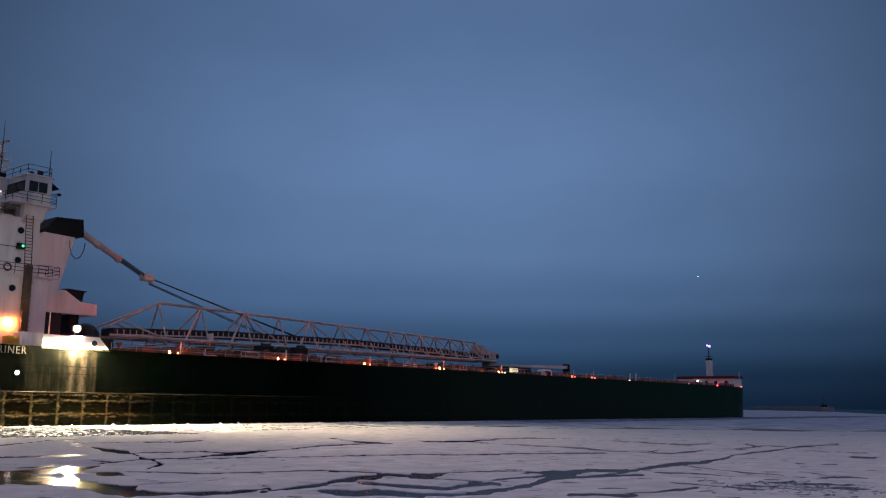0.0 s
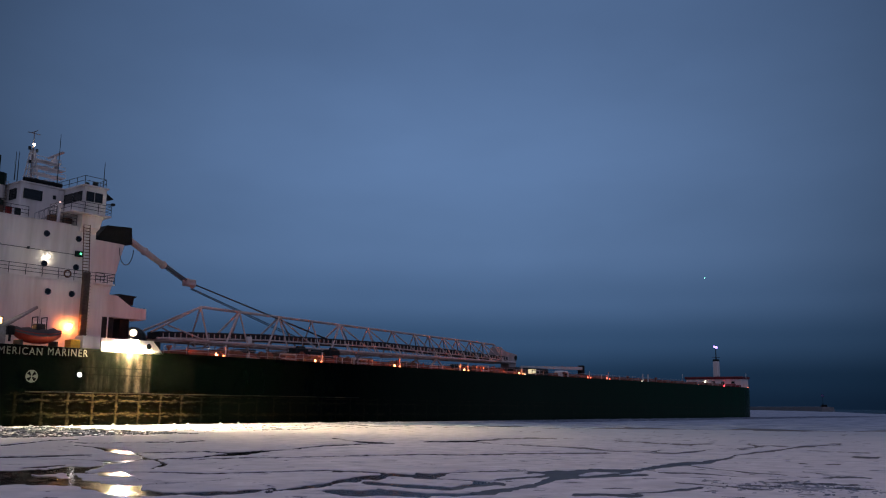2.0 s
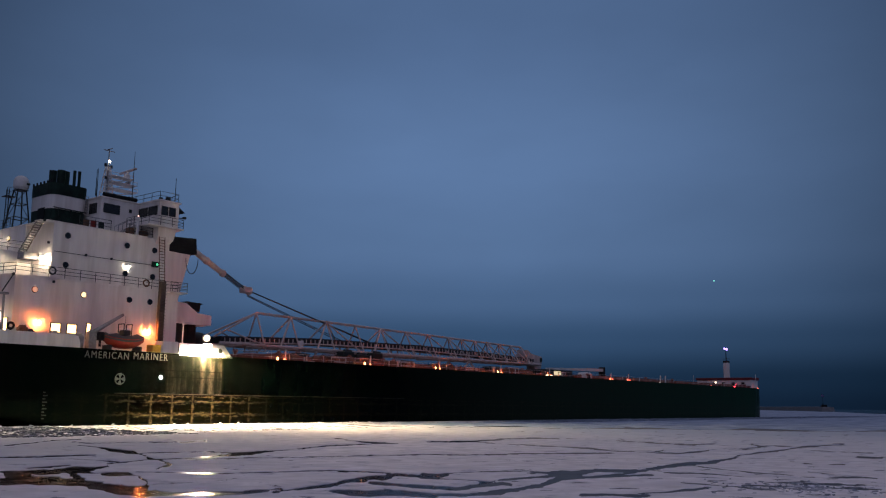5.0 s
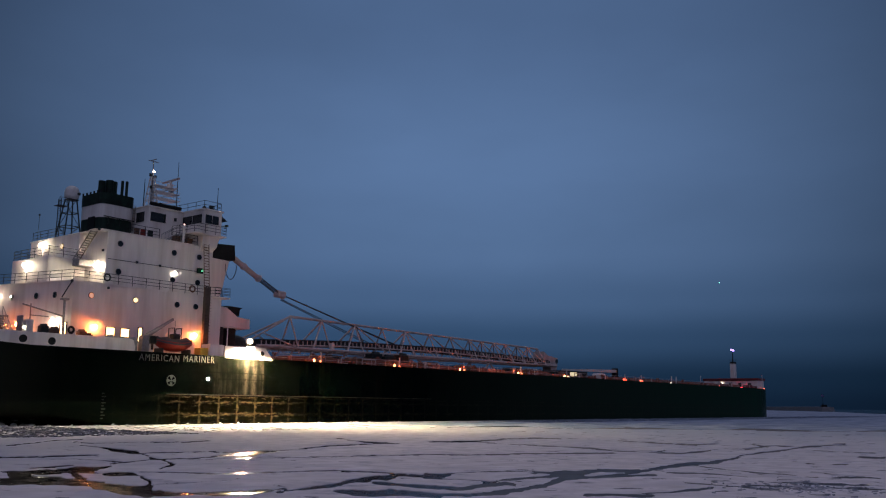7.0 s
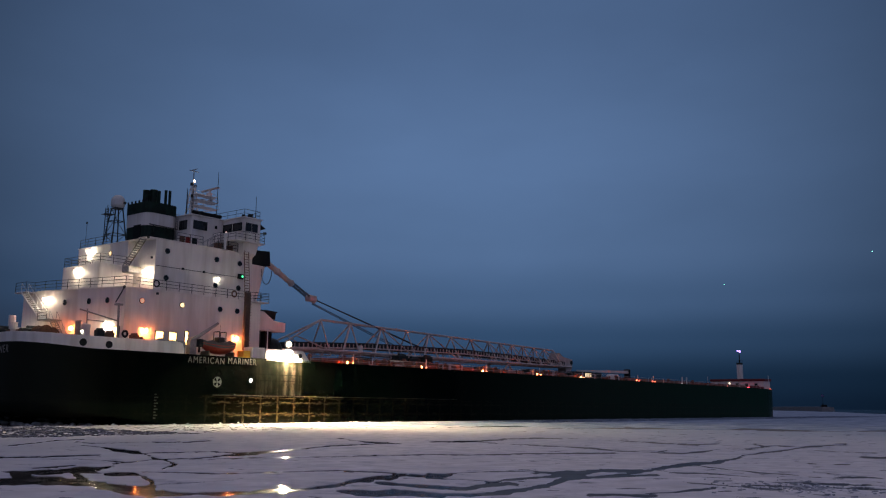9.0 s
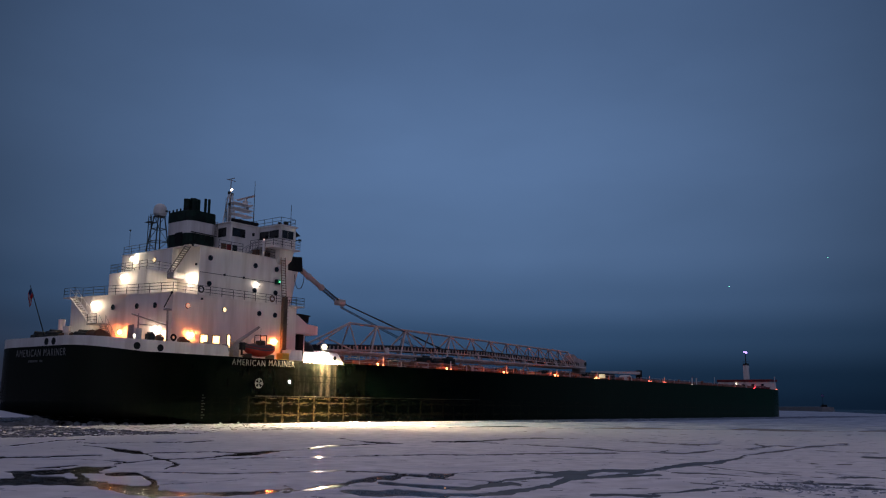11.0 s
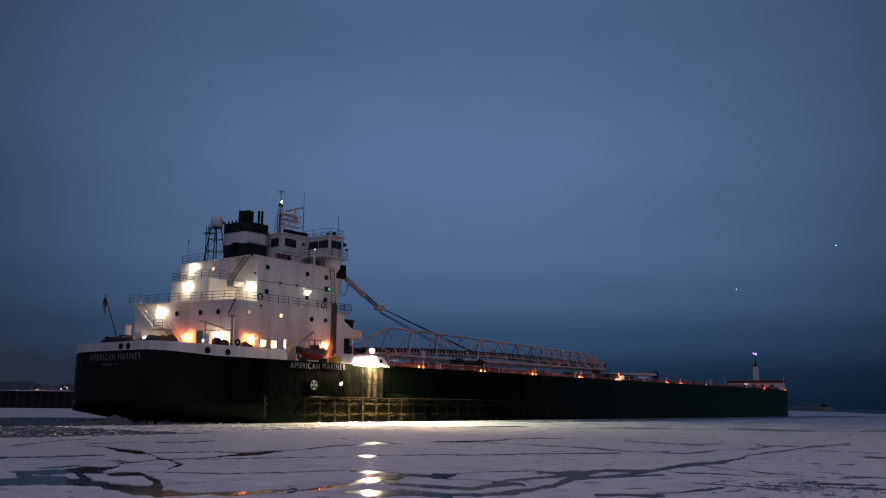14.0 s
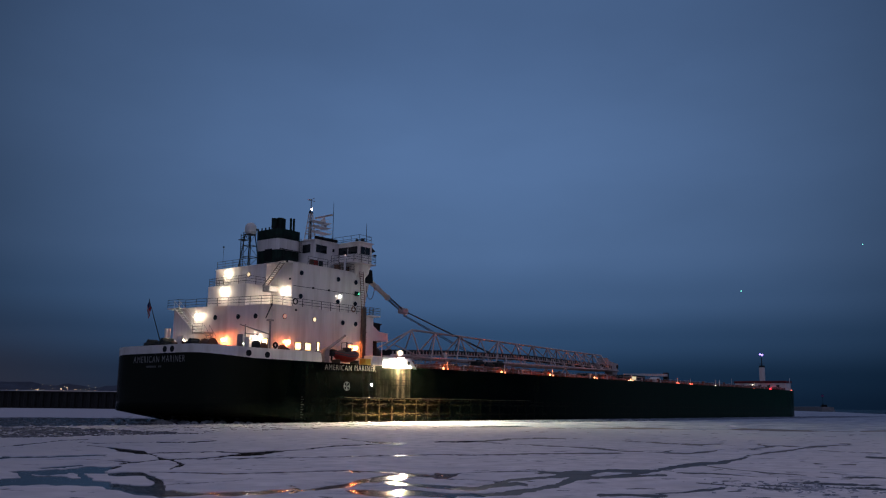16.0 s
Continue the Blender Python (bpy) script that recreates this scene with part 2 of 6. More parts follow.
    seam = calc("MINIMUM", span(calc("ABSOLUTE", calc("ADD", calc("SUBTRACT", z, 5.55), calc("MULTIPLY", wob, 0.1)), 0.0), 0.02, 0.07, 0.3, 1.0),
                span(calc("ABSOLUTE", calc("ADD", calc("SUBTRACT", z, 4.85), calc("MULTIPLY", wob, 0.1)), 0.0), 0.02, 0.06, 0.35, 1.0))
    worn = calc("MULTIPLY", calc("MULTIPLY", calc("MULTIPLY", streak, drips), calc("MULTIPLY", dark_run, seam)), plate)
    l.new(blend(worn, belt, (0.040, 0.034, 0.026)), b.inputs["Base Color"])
    dent = n.new("ShaderNodeBump")
    dent.inputs["Strength"].default_value, dent.inputs["Distance"].default_value = 0.25, 0.06
    l.new(calc("MULTIPLY", marks, low), dent.inputs["Height"])
    l.new(b.inputs["Normal"].links[0].from_socket, dent.inputs["Normal"])
    l.new(dent.outputs[0], b.inputs["Normal"])


hull_paint()


def snow_material():
    """Wind-packed snow on ice, with flecks of bare grey ice where it is blown thin."""
    m = material("snow_covered_ice", (0.785, 0.755, 0.79), 1.0, grain=0.9, vary=0.16, second=(0.42, 0.43, 0.50), patch=0.45, bump=0.35, bump_scale=1.4, spec=0.0, cover=0.4, edge=(0.56, 0.70))
    n, l = m.node_tree.nodes, m.node_tree.links
    b = n["Principled BSDF"]
    base = b.inputs["Base Color"].links[0].from_socket
    co = n.new("ShaderNodeTexCoord")
    fleck, where = n.new("ShaderNodeTexNoise"), n.new("ShaderNodeTexNoise")
    fleck.inputs["Scale"].default_value, fleck.inputs["Detail"].default_value, fleck.inputs["Roughness"].default_value = 0.5, 11.0, 0.74
    where.inputs["Scale"].default_value, where.inputs["Detail"].default_value = 0.07, 3.0
    cut, spread, both, mix = n.new("ShaderNodeMapRange"), n.new("ShaderNodeMapRange"), n.new("ShaderNodeMath"), n.new("ShaderNodeMixRGB")
    for node, vals in ((cut, (0.55, 0.64, 0.0, 0.85)), (spread, (0.38, 0.60, 0.25, 1.0))):
        for i, v in enumerate(vals):
            node.inputs[i + 1].default_value = v
    both.operation = "MULTIPLY"
    l.new(co.outputs["Object"], fleck.inputs["Vector"])
    l.new(co.outputs["Object"], where.inputs["Vector"])
    l.new(fleck.outputs["Fac"], cut.inputs[0])
    l.new(where.outputs["Fac"], spread.inputs[0])
    l.new(cut.outputs[0], both.inputs[0])
    l.new(spread.outputs[0], both.inputs[1])
    l.new(both.outputs[0], mix.inputs[0])
    l.new(base, mix.inputs[1])
    mix.inputs[2].default_value = (0.40, 0.42, 0.49, 1)
    # greyer towards the broken water astern, painting in the weaker light on that side
    xyz, thin, wet, drift = n.new("ShaderNodeSeparateXYZ"), n.new("ShaderNodeMapRange"), n.new("ShaderNodeMixRGB"), n.new("ShaderNodeTexNoise")
    drift.inputs["Scale"].default_value, drift.inputs["Detail"].default_value = 0.09, 4.0
    l.new(co.outputs["Object"], xyz.inputs[0])
    l.new(co.outputs["Object"], drift.inputs["Vector"])
    for i, v in enumerate((-4.0, -18.0, 0.0, 0.9)):
        thin.inputs[i + 1].default_value = v
    shift = n.new("ShaderNodeMath")
    shift.operation = "MULTIPLY_ADD"
    shift.inputs[1].default_value = 14.0
    l.new(drift.outputs["Fac"], shift.inputs[0])
    off = n.new("ShaderNodeMath")
    off.inputs[1].default_value = -7.0
    l.new(xyz.outputs["X"], off.inputs[0])
    l.new(off.outputs[0], shift.inputs[2])
    l.new(shift.outputs[0], thin.inputs[0])
    l.new(thin.outputs[0], wet.inputs[0])
    l.new(mix.outputs[0], wet.inputs[1])
    wet.inputs[2].default_value = (0.44, 0.465, 0.54, 1)
    # bluer out towards the lake, painting in the sky's reflection at low angles
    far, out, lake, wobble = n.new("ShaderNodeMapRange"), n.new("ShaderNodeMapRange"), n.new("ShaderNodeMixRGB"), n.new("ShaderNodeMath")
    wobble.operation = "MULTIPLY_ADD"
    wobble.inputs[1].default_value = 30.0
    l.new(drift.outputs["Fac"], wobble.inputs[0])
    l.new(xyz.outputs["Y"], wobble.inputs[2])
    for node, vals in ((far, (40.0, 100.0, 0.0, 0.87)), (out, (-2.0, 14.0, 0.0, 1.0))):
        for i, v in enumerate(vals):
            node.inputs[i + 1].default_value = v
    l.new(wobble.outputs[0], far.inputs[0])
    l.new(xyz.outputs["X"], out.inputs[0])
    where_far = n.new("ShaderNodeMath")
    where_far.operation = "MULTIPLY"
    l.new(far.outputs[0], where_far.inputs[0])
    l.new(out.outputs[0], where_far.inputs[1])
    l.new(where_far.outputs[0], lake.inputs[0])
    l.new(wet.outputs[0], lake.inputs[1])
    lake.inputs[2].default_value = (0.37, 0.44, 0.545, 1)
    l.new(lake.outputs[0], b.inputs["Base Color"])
    return m


SNOW = snow_material()
BRASH = material("broken_brash_ice", (0.45, 0.46, 0.50), 0.6, grain=1.5, vary=0.3, second=(0.28, 0.31, 0.36), patch=0.5, bump=0.6, bump_scale=3.0, spec=0.04)
PALE_BRASH = material("snowy_brash_ice", (0.62, 0.63, 0.67), 0.8, grain=1.5, vary=0.2, second=(0.42, 0.44, 0.50), patch=0.5, bump=0.6, bump_scale=3.0, spec=0.1)
WASH_SLUSH = material("churned_slushy_water", (0.125, 0.135, 0.145), 0.7, grain=2.5, vary=0.45, second=(0.045, 0.05, 0.048), patch=0.9, bump=0.8, bump_scale=5.0, spec=0.2)
WET_BRASH = material("wet_grey_brash_ice", (0.17, 0.18, 0.205), 0.6, grain=1.5, vary=0.3, second=(0.085, 0.09, 0.10), patch=0.35, bump=0.5, bump_scale=3.0, spec=0.06)
NEW_ICE = material("thin_dark_new_ice", (0.070, 0.066, 0.070), 0.45, grain=0.8, vary=0.3, second=(0.040, 0.038, 0.042), patch=0.35, bump=0.3, bump_scale=2.0, spec=0.10)
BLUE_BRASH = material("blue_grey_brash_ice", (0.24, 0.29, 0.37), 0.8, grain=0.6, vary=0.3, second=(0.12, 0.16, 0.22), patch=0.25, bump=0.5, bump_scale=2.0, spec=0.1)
# the blue of the reflected sky is painted into the far ice
FAR_ICE = material("sky_tinted_far_ice", (0.36, 0.43, 0.535), 1.0, grain=0.35, vary=0.25, second=(0.19, 0.25, 0.345), patch=0.22, bump=0.6, bump_scale=0.6, spec=0.0, edge=(0.50, 0.62))
WATER = material("dark_lake_water", (0.036, 0.032, 0.032), 0.11, grain=0.3, vary=0.3, second=(0.055, 0.048, 0.044), patch=0.25, bump=0.14, bump_scale=3.6, spec=0.10)


def slushy_water():
    """Patches of matt slush break up the gloss of the open leads."""
    n, l = WATER.node_tree.nodes, WATER.node_tree.links
    co, noise, ramp = n.new("ShaderNodeTexCoord"), n.new("ShaderNodeTexNoise"), n.new("ShaderNodeMapRange")
    noise.inputs["Scale"].default_value, noise.inputs["Detail"].default_value, noise.inputs["Roughness"].default_value = 1.6, 8.0, 0.65
    for i, v in enumerate((0.44, 0.56, 0.04, 0.13)):
        ramp.inputs[i + 1].default_value = v
    l.new(co.outputs["Object"], noise.inputs["Vector"])
    l.new(noise.outputs["Fac"], ramp.inputs[0])
    l.new(ramp.outputs[0], n["Principled BSDF"].inputs["Roughness"])


slushy_water()


# ---- mesh tools ----
def part(name, bm, mat, parent=None, label="", smooth=False):
    me = bpy.data.meshes.new(name)
    bm.to_mesh(me)
    bm.free()
    me.materials.append(mat)
    if smooth:
        me.polygons.foreach_set("use_smooth", [True] * len(me.polygons))
    ob = new(name, me)
    ob.parent = parent
    if label:
        ob["label"] = label
    return ob


def shared(name, like, parent, at, turn=0.0):
    ob = new(name, like.data)
    ob.parent = parent
    ob.matrix_basis = pose(*at, 0, 0, turn)
    return ob


def box(bm, x0, x1, y0, y1, z0, z1, bevel=0.0):
    r = bmesh.ops.create_cube(bm, size=1.0, matrix=Matrix.Translation(((x0 + x1) / 2, (y0 + y1) / 2, (z0 + z1) / 2)) @ Matrix.Diagonal((x1 - x0, y1 - y0, z1 - z0, 1)))
    if bevel:
        edges = list({e for v in r["verts"] for e in v.link_edges})
        bmesh.ops.bevel(bm, geom=edges, offset=bevel, segments=1, affect="EDGES")
    return bm


def rod(bm, a, b, r, seg=6, r2=None):
    a, b = Vector(a), Vector(b)
    d = b - a
    m = Matrix.Translation((a + b) / 2) @ d.to_track_quat("Z", "Y").to_matrix().to_4x4()
    bmesh.ops.create_cone(bm, cap_ends=True, segments=seg, radius1=r, radius2=r if r2 is None else r2, depth=d.length, matrix=m)
    return bm


def ball(bm, c, r, seg=10, flat=1.0):
    bmesh.ops.create_uvsphere(bm, u_segments=seg, v_segments=max(6, seg // 2 + 2), radius=r, matrix=Matrix.Translation(c) @ Matrix.Diagonal((1, 1, flat, 1)))
    return bm


def prism(bm, pts, z0, z1):
    """A plan outline (x, y) raised from z0 to z1."""
    lo = [bm.verts.new((x, y, z0)) for x, y in pts]
    hi = [bm.verts.new((x, y, z1)) for x, y in pts]
    bm.faces.new(lo[::-1])
    bm.faces.new(hi)
    for i in range(len(pts)):
        j = (i + 1) % len(pts)
        bm.faces.new((lo[i], lo[j], hi[j], hi[i]))
    bmesh.ops.recalc_face_normals(bm, faces=bm.faces)
    return bm


def side_prism(bm, pts, y0, y1):
    """A side outline (x, z) carried from y0 to y1."""
    lo = [bm.verts.new((x, y0, z)) for x, z in pts]
    hi = [bm.verts.new((x, y1, z)) for x, z in pts]
    bm.faces.new(lo[::-1])
    bm.faces.new(hi)
    for i in range(len(pts)):
        j = (i + 1) % len(pts)
        bm.faces.new((lo[i], lo[j], hi[j], hi[i]))
    bmesh.ops.recalc_face_normals(bm, faces=bm.faces)
    return bm


def B():
    return bmesh.new()


def railing(parent, path, height=1.05, bars=3, gap=1.6, mat=None, r=0.028):
    """Bars along the path with posts of their own."""
    mat = mat or DARK_GREY
    spots, rail = [], None
    for a, b in zip(path[:-1], path[1:]):
        n = max(1, round((Vector(b) - Vector(a)).length / gap))
        spots += [Vector(a).lerp(Vector(b), i / n) for i in range(n)]
    spots.append(Vector(path[-1]))
    for k in range(bars, 0, -1):
        h = Vector((0, 0, height * k / bars))
        for a, b in zip(path[:-1], path[1:]):
            bar = part("railing" if rail is None else "rail_bar", rod(B(), Vector(a) + h, Vector(b) + h, r, 5), mat, rail or SHIP)
            rail = rail or bar
    key = (mat.name, height)
    if key not in POSTS:
        pm = part("post", rod(B(), (0, 0, 0), (0, 0, height), r * 1.2, 5), mat, rail)
        POSTS[key] = pm
        pm.matrix_basis = Matrix.Translation(spots[0])
        spots = spots[1:]
    for p in spots:
        shared("post", POSTS[key], rail, p)
    return rail


POSTS = {}

# ---- lake, ice and distance ----
TRACK = (-24.576, 98.952, radians(52.18))


def beside(x, y):
    """How far a place lies to port of the ship's starboard side line, and along it."""
    x0, y0, a = TRACK
    return -(x - x0) * np.sin(a) + (y - y0) * np.cos(a), (x - x0) * np.cos(a) + (y - y0) * np.sin(a)


def from_track(s, l):
    x0, y0, a = TRACK
    return x0 + s * math.cos(a) - l * math.sin(a), y0 + s * math.sin(a) + l * math.cos(a)


def water():
    bm = B()
    ring = [bm.verts.new((4600 * math.cos(i * math.pi / 32), 4600 * math.sin(i * math.pi / 32), -0.014)) for i in range(64)]
    bm.faces.new(ring)
    ob = part("water", bm, WATER)
    tagged(ob, "dark open lake water between and beyond the ice", "water", kind="structure")


def far_ice(pts, z=0.0, mat=None, label="wide snow-dusted sheet of harbour ice around the ship"):
    bm = B()
    vs = [bm.verts.new((x, y, z)) for x, y in pts]
    f = bm.faces.new(vs)
    r = bmesh.ops.extrude_face_region(bm, geom=[f])
    bmesh.ops.translate(bm, verts=[v for v in r["geom"] if isinstance(v, bmesh.types.BMVert)], vec=(0, 0, -0.12))
    bmesh.ops.recalc_face_normals(bm, faces=bm.faces)
    bmesh.ops.triangulate(bm, faces=[f for f in bm.faces if len(f.verts) > 4])
    ob = part("ice_sheet", bm, mat or FAR_ICE)
    tagged(ob, label, "ice", kind="structure")


CRACKS = []


def crack(*pts):
    """A lead through the ice: ground places traced through the camera's view, with its apparent half width at each."""
    CRACKS.append(pts)


crack((-22.3, 46.5, 0.7), (-22.1, 48.8, 0.8), (-22.3, 51.6, 0.7), (-22.6, 54.8, 0.6), (-21.8, 56.8, 0.4))
crack((-18.7, 48.8, 0.5), (-16.5, 46.2, 1.2), (-15.3, 44.1, 3.2), (-14.0, 43.0, 3.5), (-13.2, 41.5, 1.2), (-11.8, 38.5, 0.9), (-10.7, 37.1, 2), (-9.7, 34.9, 1.6), (-9.6, 33.2, 2), (-9.5, 32.4, 1))
crack((-13.4, 42.0, 0.7), (-12.7, 42.8, 1), (-11.1, 43.6, 1), (-10.0, 43.4, 0.8), (-9.1, 42.8, 1.5), (-8.7, 43.1, 4), (-8.1, 43.7, 3), (-7.4, 46.2, 1.1), (-6.0, 50.7, 0.9), (-3.9, 54.1, 0.8), (-3.0, 56.5, 1.2))
crack((-17.8, 37.3, 1.5), (-16.7, 38.2, 1.5), (-15.6, 39.3, 1.3), (-14.6, 40.4, 0.7))
crack((-15.6, 36.6, 0.5), (-14.5, 37.3, 0.6), (-13.2, 36.8, 0.6), (-12.1, 36.0, 1))
crack((-12.1, 34.7, 0.8), (-11.8, 35.7, 1.5), (-11.4, 37.3, 1.2), (-10.9, 37.7, 1.2), (-9.9, 38.6, 1.3), (-9.3, 40.7, 1.5), (-8.6, 41.6, 2))
crack((-9.6, 37.6, 0.5), (-8.6, 38.8, 0.8), (-7.6, 39.6, 0.8), (-6.3, 39.4, 0.6))
crack((-13.9, 32.2, 0.6), (-13.4, 32.8, 1.5), (-13.1, 33.6, 0.7))
crack((-12.8, 26.1, 8), (-11.8, 26.6, 8), (-11.2, 27.0, 8), (-10.6, 27.1, 7), (-9.9, 26.5, 7), (-8.9, 25.4, 8), (-8.1, 24.5, 9), (-7.6, 24.3, 9), (-7.1, 23.6, 8))
crack((-14.1, 30.3, 1), (-13.1, 30.1, 5), (-12.5, 30.6, 6), (-11.9, 31.1, 7), (-11.6, 31.9, 6), (-11.6, 32.8, 3), (-11.6, 33.5, 1))
crack((-11.5, 29.5, 5), (-10.6, 27.8, 5))
crack((-13.2, 29.2, 4), (-11.9, 27.3, 5))
crack((-10.6, 29.6, 2), (-10.1, 30.1, 3), (-9.6, 29.8, 4), (-9.0, 28.7, 5), (-8.3, 27.1, 6), (-7.7, 25.3, 7), (-7.2, 23.8, 7))
crack((-9.8, 30.9, 0.6), (-8.6, 30.9, 0.8), (-7.1, 30.6, 1), (-5.9, 31.0, 1), (-4.6, 31.6, 1))
crack((-7.9, 26.1, 0.5), (-7.5, 26.5, 0.6), (-6.7, 27.1, 0.6), (-5.9, 28.0, 0.4))
crack((-7.3, 24.0, 6), (-6.7, 23.7, 5), (-6.0, 23.6, 4), (-5.3, 23.9, 4), (-4.7, 24.2, 4), (-4.5, 24.6, 4), (-3.9, 25.5, 3))
crack((-14.9, 54.0, 0.6), (-14.5, 54.4, 1.4), (-13.9, 56.5, 0.6))
crack((-20.4, 52.0, 0.4), (-18.8, 51.4, 0.7), (-17.3, 53.4, 0.6), (-15.2, 54.4, 0.5))
crack((-6.9, 62.6, 0.6), (-4.5, 57.4, 0.8), (-3.5, 56.3, 1.2), (-2.2, 55.4, 1))
crack((-7.1, 39.7, 0.7), (-5.4, 40.5, 0.8), (-3.0, 41.6, 0.8), (0.5, 43.5, 0.7))
crack((-4.6, 31.6, 1), (-3.8, 32.3, 1.5), (-2.8, 32.1, 2), (-2.0, 31.9, 2.5), (-1.3, 31.4, 3))
crack((-4.0, 24.6, 2), (-3.4, 25.5, 2.5), (-2.7, 26.8, 3), (-2.3, 28.2, 4), (-1.8, 29.7, 7), (-1.4, 29.8, 6), (-0.9, 30.8, 3), (-0.3, 30.6, 3), (0.4, 30.9, 2.5))
crack((-1.6, 27.6, 3), (-0.9, 27.2, 2.5), (-0.2, 26.5, 3), (0.3, 26.2, 3))
crack((-2.5, 25.0, 3), (-1.9, 24.7, 5), (-1.0, 24.5, 6), (-0.2, 24.3, 5), (0.3, 23.9, 4))
crack((1.8, 25.0, 3), (2.5, 25.8, 3), (3.4, 27.2, 3.5), (4.4, 29.8, 4), (5.1, 30.3, 2.5), (6.9, 32.6, 2.2), (8.5, 35.0, 2), (10.3, 37.8, 3.2), (11.8, 39.3, 3), (13.7, 42.1, 2), (15.3, 45.5, 1.2), (17.3, 48.7, 1), (19.9, 51.7, 1.2), (22.6, 56.5, 1.5), (25.6, 59.2, 0.8), (27.1, 60.9, 0.6))
crack((3.5, 33.0, 0.8), (4.1, 32.2, 3), (4.6, 32.2, 6), (5.0, 31.9, 6), (5.6, 33.4, 3), (6.1, 33.9, 2), (6.9, 33.5, 3), (7.7, 34.4, 2))
crack((-0.2, 26.6, 3), (0.3, 26.4, 2.5), (1.0, 26.0, 4), (1.7, 27.3, 4), (2.4, 27.8, 2.5), (2.6, 27.3, 2))
crack((1.7, 28.0, 2), (2.5, 29.2, 2), (3.6, 30.4, 2), (4.2, 31.1, 3))
crack((4.4, 29.8, 2), (5.1, 30.1, 1.5), (6.2, 31.0, 1.5), (7.1, 31.8, 1.5), (7.8, 32.0, 1.8))
crack((8.4, 33.0, 1), (9.0, 32.9, 1.2), (9.6, 32.8, 0.8), (10.2, 32.2, 1), (10.8, 31.4, 0.6))
crack((8.0, 34.7, 0.5), (8.5, 33.8, 0.5))
crack((10.6, 37.3, 0.5), (11.3, 34.9, 0.8), (11.8, 33.5, 1), (12.5, 32.9, 1.2), (12.8, 32.3, 0.6))
crack((-0.4, 57.6, 0.8), (1.4, 58.9, 1.2), (2.7, 59.3, 1.5), (5.0, 65.0, 0.8), (7.0, 66.1, 0.8), (10.3, 66.5, 0.4))
crack((2.7, 58.4, 0.4), (4.8, 55.5, 0.5), (6.7, 53.6, 0.5), (8.3, 51.5, 0.9), (10.0, 48.7, 1), (11.2, 47.5, 0.8), (12.4, 49.2, 0.7))
crack((11.2, 47.5, 0.6), (12.5, 46.6, 1.2), (14.1, 48.6, 1.2), (15.2, 50.4, 1.2))
crack((12.4, 64.3, 0.6), (14.0, 60.8, 0.7), (15.6, 58.1, 0.8), (16.6, 57.9, 1), (18.2, 59.6, 0.5))
crack((-0.3, 43.1, 0.5), (1.3, 43.6, 1), (3.1, 44.2, 0.7), (6.2, 45.6, 0.9), (9.0, 46.4, 0.5))
crack((16.7, 53.0, 0.8), (17.7, 52.5, 0.8), (19.2, 54.2, 1), (20.5, 56.8, 0.8))
crack((20.7, 60.2, 1), (19.8, 55.1, 1))
crack((20.6, 57.2, 0.6), (22.0, 57.2, 0.6))
crack((21.3, 51.6, 0.4), (23.6, 49.3, 0.5))
crack((21.0, 45.3, 1), (21.2, 44.6, 2), (22.0, 44.8, 2))
crack((16.9, 38.8, 0.7), (17.6, 38.8, 0.8))
crack((16.0, 39.4, 0.5), (16.3, 39.1, 0.5))
crack((14.0, 34.1, 0.7), (14.6, 33.0, 0.7))
crack((13.7, 31.4, 1), (14.7, 31.8, 1.5), (15.3, 31.4, 1))
crack((12.9, 31.7, 1.5), (13.2, 31.4, 1.5))
crack((11.5, 29.2, 1.5), (12.0, 29.6, 3), (11.6, 28.2, 2))
crack((7.9, 28.8, 0.6), (8.6, 28.3, 1), (8.9, 27.6, 1.2), (9.4, 27.4, 1.5), (9.7, 26.8, 2), (10.1, 26.6, 1.5))
crack((5.8, 25.1, 1), (6.7, 25.5, 2), (7.5, 26.3, 2), (8.3, 27.0, 2))
crack((4.2, 24.5, 3), (4.9, 24.6, 3), (5.5, 24.4, 3), (5.9, 24.4, 3))
crack((-0.2, 31.4, 3), (0.2, 31.1, 2), (0.6, 31.7, 1))
crack((-0.2, 29.9, 2), (0.3, 30.3, 1.5))
crack((-0.2, 29.7, 0.6), (0.7, 29.3, 0.6), (1.8, 28.5, 0.6))
crack((3.7, 33.1, 0.5), (1.8, 32.4, 0.5), (0.6, 31.9, 0.4))
crack((11.7, 27.7, 0.6), (12.4, 27.1, 0.6), (13.1, 26.8, 0.6))
crack((-0.2, 24.3, 2), (1.0, 24.1, 3), (2.1, 24.7, 3))


def ripple(x, y, seed, scale):
    """Smooth noise from a few crossed waves."""
    rng = np.random.RandomState(seed)
    out = np.zeros_like(x)
    for k in range(9):
        a, p = rng.uniform(0, 6.28, 2)
        f = scale * 1.55 ** (k * 0.7)
        out += np.sin((x * np.cos(a) + y * np.sin(a)) * f + p + 1.3 * np.sin(f * 0.6 * (y * np.cos(a) - x * np.sin(a)) + a)) / 1.28 ** k
    return out / 3.0


FLOES = []


